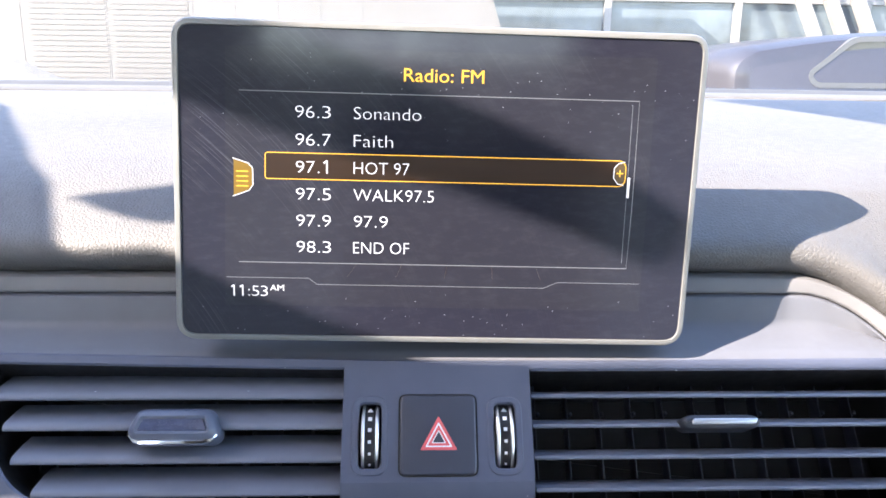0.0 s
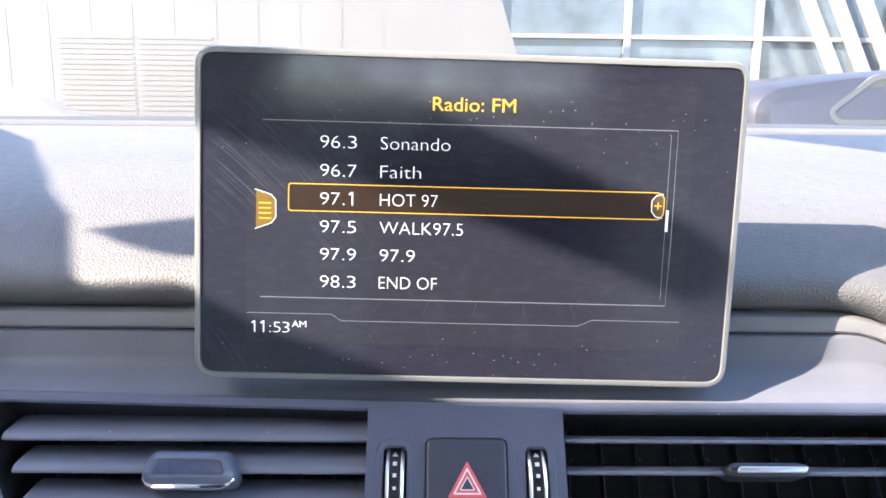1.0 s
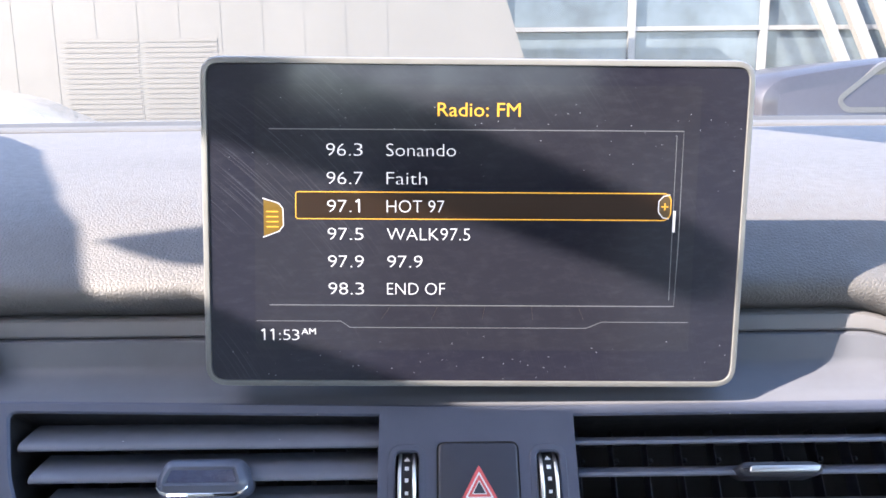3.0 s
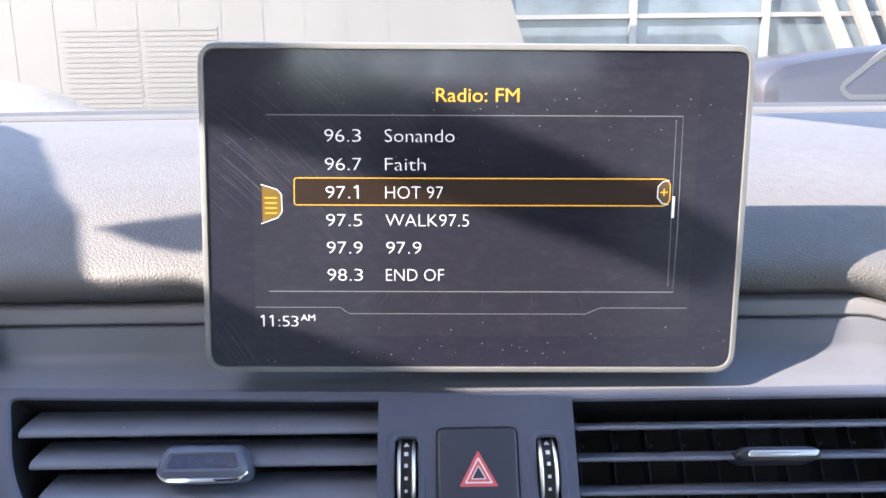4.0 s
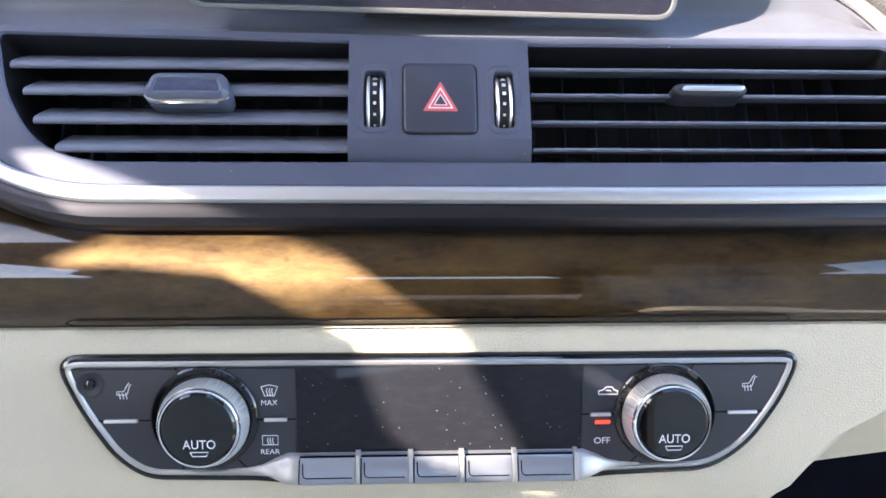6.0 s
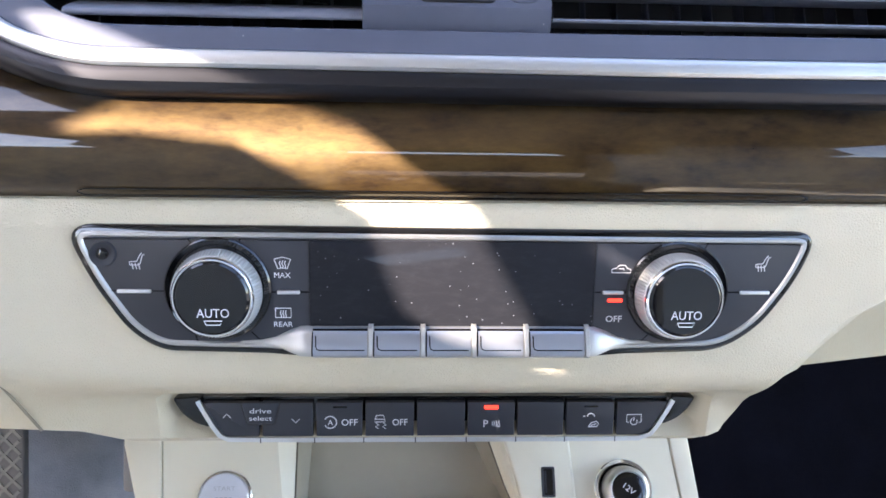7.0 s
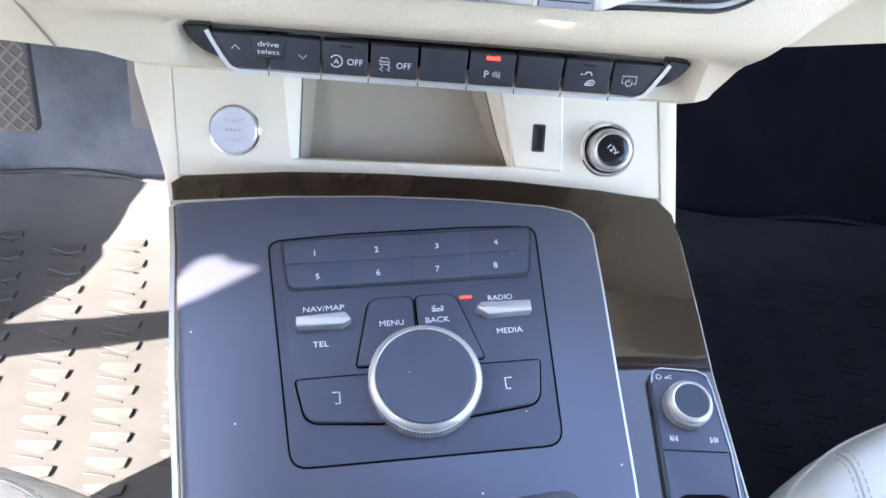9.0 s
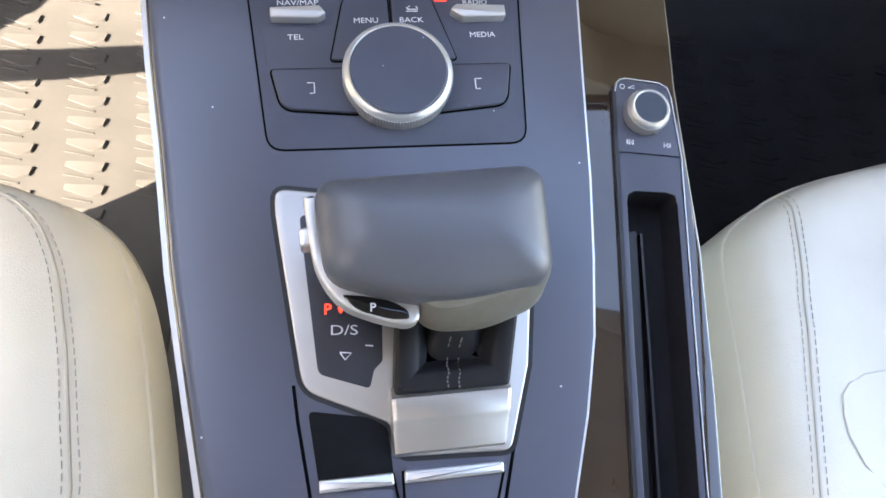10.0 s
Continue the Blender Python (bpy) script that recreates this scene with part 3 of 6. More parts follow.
def slat(name, u0, u1, v, pitch, chord, taper, label=""):
    """A louvre with its front edge at height v; pitch: degrees by which it rises to the back."""
    bm = B()
    c, s = math.cos(radians(pitch)), math.sin(radians(pitch))
    sec = [(-0.1, -0.65), (-0.5, 0.0), (-0.1, 0.65), (2.0, 0.8), (chord * 0.6, 0.9), (chord, 0.3), (chord, -0.3), (chord * 0.5, -1.0)]
    if taper:      # wide louvres with a rounded nose
        sec = [(0.8, -2.0), (-0.2, -1.7), (-0.5, -1.0), (-0.35, -0.4), (0.2, 0.2), (1.3, 0.8), (chord * 0.6, 1.7), (chord, 1.9), (chord, 1.0), (chord * 0.4, -0.8)]
    f, up = unit((0, 1, -0.08)), unit((0, 0.08, 1))
    rings = []
    for u in [u0, u0 + 5] + span(u0 + 10, u1 - 2, 6) + [u1]:
        base = at(POD, u, v, -1.0)
        ring = []
        for d, h in sec:
            dd, hh = d * c - h * s, d * s + h * c
            ring.append(bm.verts.new(base + f * (dd * 0.001) + up * (hh * 0.001)))
        rings.append(ring)
    for p, q in zip(rings, rings[1:]):
        bridge(bm, p, q)
    bm.faces.new(rings[0]), bm.faces.new(rings[-1])
    return part(name, bm, SLAT, vents, label)


for u0, v in ((-159, 15.0), (-153, 4.2), (-148, -7.3), (-139, -18.4)):
    slat("slat", u0, -34.5, v, 1, 15.5, 1)
for u1, v in ((180, 14.0), (184, 3.3), (186, -7.8), (188, -18.8)):
    slat("slat", 34, u1, v, -14, 15, 0)
for i in range(11):
    x = 37.2 + 12.35 * i
    bm = B()
    prism(bm, POD, box2(x - 0.35, -22.5, x + 0.35, 21, 0.15, 2), -23, -15.5, 0.3)
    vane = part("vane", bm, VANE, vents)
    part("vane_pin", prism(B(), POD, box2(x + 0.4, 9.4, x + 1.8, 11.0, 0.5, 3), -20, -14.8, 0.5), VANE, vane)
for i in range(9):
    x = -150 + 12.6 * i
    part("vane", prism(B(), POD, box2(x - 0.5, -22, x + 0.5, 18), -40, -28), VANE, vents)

tab = B()
TAB = fillet([(-108.8, 1.6), (-106.4, -2.6), (-78.6, -2.6), (-76.2, 1.6), (-79.4, 9.6), (-105.4, 9.6)], [3, 3, 3, 3, 3, 3], 4)
rings = [ring_of(tab, POD, offset(TAB, d), w) for d, w in ((0.6, -8), (0, -2), (0, 1.6), (0.5, 3.4), (1.5, 4.8), (3.0, 5.6), (3.4, 5.5), (4.0, 5.0))]
for a, b in zip(rings, rings[1:]):
    bridge(tab, a, b)
tab.faces.new(rings[0]), tab.faces.new(rings[-1])
tab = part("vent_tab", tab, TABGREY, vents, "dark blue-grey sliding vent tab with chrome edge")
part("tab_recess", prism(B(), POD, offset(TAB, 4.1), 4.8, 5.12, 0.05), RECESS, tab, "smooth dusty recess")
edge = B()
tube(edge, [at(POD, u, v, w) for u, v, w in ((-107.0, 0.6, 2.6), (-105.2, -1.4, 3.2), (-103.4, -2.1, 3.6), (-92.5, -2.2, 3.8), (-81.6, -2.1, 3.6), (-79.8, -1.4, 3.2), (-78.0, 0.6, 2.6))], 0.0011, 8)
part("chrome_edge", edge, CHROME, tab, "bright chrome edge")
tab = B()
prism(tab, POD, fillet([(86.4, 4.0), (89, 1.4), (113.6, 1.4), (116.4, 4.0), (113.4, 6.4), (89, 6.4)], 1.8, 4), -6, 4.2, 1.6)
tab = part("vent_tab", tab, KEYBLACK, vents, "black sliding vent tab with chrome edge")
bm = B()
prism(bm, POD, fillet([(90, 2.8), (113.4, 2.8), (114.6, 4.9), (91, 4.9)], 0.9, 3), 3.6, 4.9, 0.5)
part("chrome_edge", bm, ALU, tab, "bright chrome edge")

# hazard switch pod
pod = thing("hazard_switch_panel", at(POD, 0, 0, 0), "dark grey switch panel with hazard button and thumbwheels", "switch panel")
HBOX, WL, WR = box2(-14.4, -14.4, 13.6, 14.4, 3, 4), box2(-28.4, -11.4, -20.4, 11.2, 2.2, 4), box2(19.6, -11.6, 27.2, 11.0, 2.2, 4)
body = B()


def filled(bm, m, outline, holes, w0, w1):
    """An outline with holes, raised from w0 to w1."""
    edges = []
    for loop in [outline] + holes:
        vs = [bm.verts.new((p[0], p[1], w0)) for p in loop]
        edges += [bm.edges.new((vs[i], vs[(i + 1) % len(vs)])) for i in range(len(vs))]
    bmesh.ops.triangle_fill(bm, edges=edges, use_beauty=True, use_dissolve=False)
    ext = bmesh.ops.extrude_face_region(bm, geom=list(bm.faces))
    bmesh.ops.translate(bm, verts=[g for g in ext["geom"] if isinstance(g, bmesh.types.BMVert)], vec=(0, 0, w1 - w0))
    bm.transform(m)
    return bm


filled(body, POD, box2(-34.2, -16, 33.2, 24.6, 1.2, 3), [WL, WR], -3, 2.1)
rows = []
for v, w in ((-15, -6), (-15.8, 2.05), (-17, 1.7), (-24.4, -2.6), (-25.3, -4), (-25.8, -18)):
    rows.append([at(POD, u, v, w) for u in (-34.2, -33.4, -31, -15, 0, 15, 31, 32.4, 33.2)])
grid(body, rows)
prism(body, POD, box2(-34.0, -15, 33.0, 24.4), -18, -7)
part("plate", body, VENT, pod, "dark satin plastic plate")
for name, o in (("button_gap", HBOX),):
    part(name, prism(B(), POD, o, 1.6, 2.25), PITCH, pod)
bt = B()
prism(bt, POD, offset(HBOX, 0.55), 1.2, 3.2, 0.9)
hazard = part("hazard_button", bt, plain("hazard_plastic", (0.042, 0.047, 0.068), 0.4), pod, "matt black square hazard button")
TRI = [(-6.7, -5.4), (6.3, -5.4), (-0.2, 6.4)]


def tri_ring(d0, d1, w):
    bm = B()
    o, i = fillet(offset(TRI, d0), 0.5, 2), fillet(offset(TRI, d1), 0.3, 2)
    return annulus(bm, POD, o, i, w, w + 0.12)


part("red_triangle", tri_ring(0, 1.0, 3.2), RED_INK, hazard, "red printed triangle outline")
part("white_triangle", tri_ring(1.0, 1.5, 3.2), WHITE_INK, hazard, "white printed triangle outline")
part("red_triangle", tri_ring(1.5, 2.3, 3.2), RED_INK, hazard, "red printed triangle outline")
part("white_triangle", tri_ring(2.3, 2.6, 3.2), WHITE_INK, hazard, "white printed triangle outline")

for o, cu in ((WL, -24.4), (WR, 23.4)):
    part("wheel_slot", annulus(B(), POD, offset(o, -2.6), o, 1.4, 2.5, 0.5), VENT, pod)
    part("wheel_gap", prism(B(), POD, offset(o, -0.6), -7, -4), PITCH, pod)
    axle = POD @ Matrix.Translation((cu, -0.2, -10.4)) @ Matrix.Rotation(radians(90), 4, "Y")
    wheel = B()
    lathe(wheel, axle, 0, 0, [(13.6, -1.9), (14.2, -1.7), (14.2, 1.7), (13.6, 1.9)], 44)
    wheel = part("thumbwheel", wheel, PITCH, pod, "ribbed black thumbwheel with chrome rims")
    for s in (-1, 1):
        rim = B()
        lathe(rim, axle, 0, 0, [(12.0, s * 1.9), (14.4, s * 1.9), (14.7, s * 2.3), (14.1, s * 3.0), (12.0, s * 3.2)], 44)
        part("chrome_rim", rim, ALU, wheel, "chrome rim")
    for i in range(6):
        ang = radians(-40 + 16.5 * i)
        spot = POD @ Matrix.Translation((cu, -0.2, -10.4)) @ Matrix.Rotation(ang, 4, "X") @ Matrix.Translation((0, 0, 14.2))
        s = 0.95 - 0.09 * i
        bm = B()
        prism(bm, spot, [(-s, -s), (s, -s), (0, s)] if i == 0 else box2(-s * 0.8, -s * 0.8, s * 0.8, s * 0.8), -0.1, 0.25)
        part("wheel_mark", bm, WHITE_INK, wheel)
    ribs = B()
    for i in range(52):
        ang = radians(-85 + 170 * i / 51)
        spot = POD @ Matrix.Translation((cu, -0.2, -10.4)) @ Matrix.Rotation(ang, 4, "X") @ Matrix.Translation((0, 0, 14.2))
        for s in (-1.45, 1.45):
            prism(ribs, spot, box2(s - 0.3, -0.16, s + 0.3, 0.16), -0.1, 0.3, cap0=False)
    part("ribs", ribs, KEYBLACK, wheel)

# ---------------------------------------------------------------- display
display = thing("infotainment_display", at(SCR, 0, -54, -6), "freestanding dusty display tablet showing a radio station list", "display")
EDGE = fillet([(-93.2, -55.2), (90.8, -55.2), (90.6, 55.9), (-90.6, 56.2)], [8, 8, 7, 7], 6)
case = B()
rings = [ring_of(case, SCR, offset(EDGE, d), w) for d, w in ((9, -15), (2.5, -12.5), (0.6, -9), (0, -6), (0, -1.2), (0.4, -0.3), (1.1, 0), (2.1, 0))]
for p, q in zip(rings, rings[1:]):
    bridge(case, p, q)
case.faces.new(rings[0])
inner = ring_of(case, SCR, offset(EDGE, 2.3), -1.0)
bridge(case, rings[-1], inner)
part("bezel", case, BEZEL, display, "grey metallic rim")
part("glass", prism(B(), SCR, offset(EDGE, 2.35), -1.4, -0.5), GLASS, display, "glossy black glass with dust and wiping scratches", smooth=False)
part("mount", prism(B(), plane((0, 0.040, 1.128), (1, 0, 0), (0, 1, 0)), box2(-30, -14, 30, 14, 6), 0, 42), PITCH, display)
ui = part("screen_area", prism(B(), SCR, [(-75.5, -42), (73.5, -42), (73.0, 47.5), (-73.0, 47.5)], -0.6, -0.42), GLASS, display, "lit display area, nearly black")
ui.data.materials.clear()
ui.data.materials.append(dusty_glass("display_panel", (0.006, 0.006, 0.013), 0.020, 0.1, specks=(420, 0.72)))
UW = -0.38


def ui_line(pts, width, material, name="screen_line", closed=False):
    return part(name, line2(B(), SCR, pts, width, UW - 0.05, UW, closed), material, ui, smooth=False)


lettering("Radio: FM", SCR, 0.2, 39.7, UW, 4.6, UI_AMBER, ui, width=27.2)
for i, (num, nam, wide) in enumerate((("96.3", "Sonando", 22.9), ("96.7", "Faith", 13.4), ("97.1", "HOT 97", 19.2), ("97.5", "WALK97.5", 27.9), ("97.9", "97.9", 12.2), ("98.3", "END OF", 19.6))):
    v = 26.5 - 9.36 * i
    figures(num, SCR, -50.4, v, UW, 4.4, UI_WHITE, ui, 3.6)
    (figures(nam, SCR, -30.4, v, UW, 4.4, UI_WHITE, ui, 3.55) if nam == "97.9" else lettering(nam, SCR, -30.2, v, UW, 4.4, UI_WHITE, ui, "LEFT", wide, -0.11))
figures("11:53", SCR, -73.9, -36.6, UW, 4.0, UI_WHITE, ui, 3.05)
lettering("AM", SCR, -59.6, -35.4, UW, 2.2, UI_WHITE, ui, "LEFT", 4.9)
ui_line([(-68.8, 33.0), (67.8, 33.0), (68.0, -4), (67.6, -26.2), (-70.2, -26.2)], 0.28, UI_GREY)
ui_line([(65.6, 31.5), (65.8, -24)], 0.15, UI_GREY)
ui_line([(-74.8, -31.8), (-46, -31.8), (-43, -34.0), (38, -34.0), (43, -31.8), (72.8, -31.8)], 0.18, UI_GREY)
part("highlight_fill", prism(B(), SCR, fillet([(-60.6, 3.4), (64.4, 3.4), (64.6, 12.4), (-60.4, 12.4)], 1.0, 3), UW - 0.06, UW - 0.02), UI_BAR, ui)
ui_line(fillet([(-60.6, 3.4), (63.2, 3.4), (64.8, 5), (64.8, 10.8), (63.2, 12.4), (-60.4, 12.4)], 0.9, 3), 0.3, UI_AMBER, "highlight_frame", True)
part("menu_tab", prism(B(), SCR, [(-71.4, -2.6), (-66.0, -0.6), (-64.6, 1.0), (-64.6, 6.8), (-66.0, 8.2), (-71.2, 9.8)], UW - 0.06, UW - 0.02), glow("tab_amber", (0.30, 0.18, 0.02), 0.045), ui)
ui_line([(-71.8, -3.0), (-66.2, -0.9), (-64.8, 1.0), (-64.8, 6.8), (-66.2, 8.5), (-71.6, 10.2)], 0.3, UI_WHITE)
for v in (0.6, 2.3, 4.0, 5.7):
    ui_line([(-70.4, v), (-66.4, v)], 0.4, UI_AMBER)
part("plus_tab", prism(B(), SCR, [(60.7, 6.2), (62.3, 4.2), (64.4, 3.6), (64.4, 12.2), (62.3, 11.6), (60.7, 9.8)], UW - 0.04, UW - 0.012), glow("plus_amber", (0.16, 0.11, 0.05), 0.04), ui)
ui_line([(61.6, 8.0), (64.0, 8.0)], 0.4, UI_AMBER, "plus_sign")
ui_line([(62.8, 6.8), (62.8, 9.2)], 0.4, UI_AMBER, "plus_sign")
ui_line([(64.4, 3.9), (62.2, 4.3), (60.7, 6.2), (60.7, 9.8), (62.2, 11.5), (64.4, 12.0)], 0.3, UI_WHITE)
ui_line([(66.1, 6.6), (66.1, -0.6)], 0.9, UI_WHITE, "scroll_bar")
for x in (-29, -13, 3, 19, 35):
    ui_line([(x, -26.4), (x * 1.08 - 1, -31.0)], 0.15, UI_BAR)

# ---------------------------------------------------------------- climate control unit
climate = thing("climate_control_unit", at(CLI, 0, 6, 0), "black climate control panel with silver trim and two knobs", "climate control")
OUT = fillet([(-143.6, 33.4), (-133.4, 10.8), (-121.5, -7.0), (-110, -14.8), (-70, -15.8), (-54, -17.2), (52, -17.2), (66, -16.0), (104, -14.8), (119, -5.0), (131.6, 13.2), (139.3, 32.6), (60, 32.6), (-60, 33.2)], [17, 8, 10, 10, 0, 0, 0, 0, 10, 10, 8, 15, 0, 0], 7)
part("bezel", prism(B(), CLI, OUT, -6, 2.2, 1.2), GLOSS, climate, "gloss black surround")
part("silver_trim", annulus(B(), CLI, offset(OUT, 2.4), offset(OUT, 4.6), 1.5, 3.0, 0.6), GATE_SILVER, climate, "silver trim line")
FIELD = offset(OUT, 4.6)
part("field", prism(B(), CLI, FIELD, 1.0, 2.5, 0.2), KEYBLACK, climate, "matt black button field")
part("climate_display", prism(B(), CLI, box2(-54.0, -6.6, 53.0, 28.0, 0.6), 1.5, 2.75, 0.2), LCD, climate, "dark dusty glass display, switched off")
for u in (-54.2, 53.2):
    part("gap", line2(B(), CLI, [(u, -6), (u, 28.2)], 0.35, 2.4, 2.8), PITCH, climate, smooth=False)


def gap(m, pts, parent, width=0.35, w=2.46):
    return part("gap", line2(B(), m, pts, width * 1.4, w, w + 0.09), GAPB, parent, smooth=False)


gap(CLI, [(-129, 8.6), (-106, 8.6)], climate)
gap(CLI, [(-70, 8.4), (-54, 8.4)], climate)
gap(CLI, [(-98, 28.4), (-95, 24.0)], climate), gap(CLI, [(-79, 28.4), (-81, 24.0)], climate)
gap(CLI, [(53, 8.8), (69, 8.8)], climate), gap(CLI, [(105, 9.0), (127, 9.0)], climate)
gap(CLI, [(77, 28.4), (80, 24.4)], climate), gap(CLI, [(96, 28.4), (94, 24.4)], climate)
gap(CLI, [(-96, -11), (-97, -7)], climate), gap(CLI, [(-72, -11), (-76, -7)], climate)
gap(CLI, [(72, -11), (76, -7)], climate)
for u, v in ((-128.8, 22.6),):
    hb = B()
    lathe(hb, CLI, u, v, [(5.0, 2.0), (5.0, 2.9), (4.4, 3.2), (3.6, 3.0), (3.0, 2.7)], 28)
    hb = part("sensor", hb, KEYBLACK, climate, "round black sensor hole")
    lathe_b = B()
    lathe(lathe_b, CLI, u, v, [(2.2, 2.6), (2.2, 3.3), (1.6, 3.6)], 20)
    part("sensor_cap", lathe_b, GLOSS, hb)
for u0, u1, v in ((-124.4, -112.0, 8.6), (-66.0, -57.6, 8.4), (56.4, 64.4, 8.8), (109.6, 121.0, 9.0)):
    bm = B()
    prism(bm, CLI, box2(u0, v - 0.7, u1, v + 0.7, 0.5), 2.4, 3.6, 0.4)
    part("silver_bar", bm, ALU, climate, "small silver button edge")
bm = B()
prism(bm, CLI, box2(58.6, 5.0, 64.2, 6.3, 0.3), 2.4, 2.8)
part("indicator", bm, LED, climate, "lit orange-red indicator")
lettering("MAX", CLI, -64.0, 14.9, 2.5, 2.1, WHITE_INK, climate, width=6.0)
lettering("REAR", CLI, -64.0, -4.0, 2.5, 2.0, WHITE_INK, climate, width=7.0)
lettering("OFF", CLI, 61.4, -1.6, 2.5, 2.5, WHITE_INK, climate, width=6.2)


def icon(m, lines, u, v, s, w, parent, width=0.33):
    bm = B()
    for pts in lines:
        line2(bm, m, [(u + p[0] * s, v + p[1] * s) for p in pts], width, w, w + 0.06)
    return part("symbol", bm, WHITE_INK, parent, smooth=False)


HEAT = [[(-0.5, -1), (-0.35, -0.5), (-0.6, 0), (-0.4, 0.6)], [(0, -1), (0.15, -0.5), (-0.1, 0), (0.1, 0.6)], [(0.5, -1), (0.65, -0.5), (0.4, 0), (0.6, 0.6)]]
SEATI = [[(-1.3, -0.6), (0.2, -0.6), (0.6, -0.4), (1.1, 1.3), (1.5, 1.3)], [(-1.3, -0.6), (-1.3, 0.0), (0.0, 0.1), (0.6, 1.2), (1.0, 1.7)], [(-0.9, -0.2), (-0.7, -1.4)], [(-0.3, -0.2), (-0.1, -1.4)], [(0.3, -0.2), (0.5, -1.4)]]
icon(CLI, SEATI, -116.8, 19.6, 2.0, 2.5, climate)
icon(CLI, SEATI, 117.6, 20.0, 2.0, 2.5, climate)
icon(CLI, [[(-1.6, 0.9), (0, 1.3), (1.6, 0.9), (0.9, -1), (0, -0.8), (-0.9, -1), (-1.6, 0.9)]] + HEAT, -63.9, 19.2, 1.9, 2.5, climate)
icon(CLI, [[(-1.6, 1.1), (1.6, 1.1), (1.6, -0.9), (-1.6, -0.9), (-1.6, 1.1)]] + HEAT, -64.0, 0.2, 1.8, 2.5, climate)
icon(CLI, [[(-1.9, -0.6), (-1.9, 0.1), (-1.0, 0.3), (-0.4, 0.9), (0.8, 0.9), (1.2, 0.3), (1.9, 0.1), (1.9, -0.6), (-1.9, -0.6)], [(-0.5, 0.2), (0.5, 0.2), (0.5, -0.1)]], 63.2, 17.6, 1.9, 2.5, climate)


def climate_knob(u, v):
    col = B()
    lathe(col, CLI, u, v + 1.0, [(19.6, 2.0), (19.6, 3.2), (19.0, 3.8), (17.2, 3.4), (16.6, 2.5)], 48)
    col = part("knob_collar", col, GLOSS, climate, "gloss black collar")
    ring = B()
    lathe(ring, CLI, u, v, [(16.3, 2.4), (16.5, 3.6), (16.3, 4.6), (15.0, 10.3), (14.6, 11.5), (14.0, 12.0), (13.6, 11.9), (13.4, 9.5)], 60)
    knob = part("temperature_knob", ring, KNOB_RING, climate, "knurled silver knob with gloss black face")
    kn = B()
    for i in range(84):
        d = turned(CLI, u, v, 360 * i / 84)
        lo, hi = [[kn.verts.new(d @ Vector((r + dr, s, w))) for dr, s in ((-0.15, -0.45), (0.42, 0), (-0.15, 0.45))] for r, w in ((16.35, 4.4), (15.12, 10.0))]
        kn.faces.new((lo[0], lo[1], hi[1], hi[0])), kn.faces.new((lo[1], lo[2], hi[2], hi[1])), kn.faces.new(lo[::-1]), kn.faces.new(hi)
    tagged(part("knurl", kn, KNOB_RING, knob), kind="stuff")
    lip = B()
    lathe(lip, CLI, u, v, [(14.9, 10.4), (14.75, 11.6), (14.2, 12.3), (13.7, 12.25), (13.4, 11.4)], 60)
    part("polished_lip", lip, CHROME, knob, "polished chrome lip")
    face = B()
    lathe(face, CLI, u, v, [(13.5, 9.0), (13.4, 12.1), (12.6, 12.9), (8, 13.2)], 48)
    face = part("knob_face", face, GLOSS, knob, "gloss black face")
    lettering("AUTO", CLI, u + 0.4, v - 5.2, 13.25, 3.4, WHITE_INK, face, width=11.6)
    icon(CLI, [[(-1.7, 0.4), (1.7, 0.4), (1.3, -0.4), (-1.3, -0.4), (-1.7, 0.4)]], u + 0.4, v - 8.9, 1.9, 13.22, face)


climate_knob(-87.7, 8.4)
climate_knob(85.1, 8.0)
base = B()
rows = []
for v, w in ((-5.8, 2.3), (-7.0, 4.8), (-8.2, 5.8), (-14.5, 8.0), (-16.4, 7.6), (-17.2, 5.5), (-17.5, 0.5)):
    rows.append([at(CLI, u, -10.8 + (v + 12.2) * h, 1.8 + (w - 1.8) * k) for u, h, k in ((-80, 0.10, 0.15), (-72, 0.16, 0.2), (-67, 0.34, 0.3), (-62, 0.72, 0.6), (-57.5, 0.98, 0.95), (-54.5, 1, 1), (0, 1, 1), (51, 1, 1), (54, 0.98, 0.95), (58.5, 0.72, 0.6), (63.5, 0.34, 0.3), (68.5, 0.16, 0.2), (76, 0.1, 0.15))])
grid(base, rows)
part("toggle_bed", base, GATE_SILVER, climate, "silver toggle strip flaring into the trim")
cuts = (-54, -31.2, -11.6, 7.6, 27.4, 50.6)
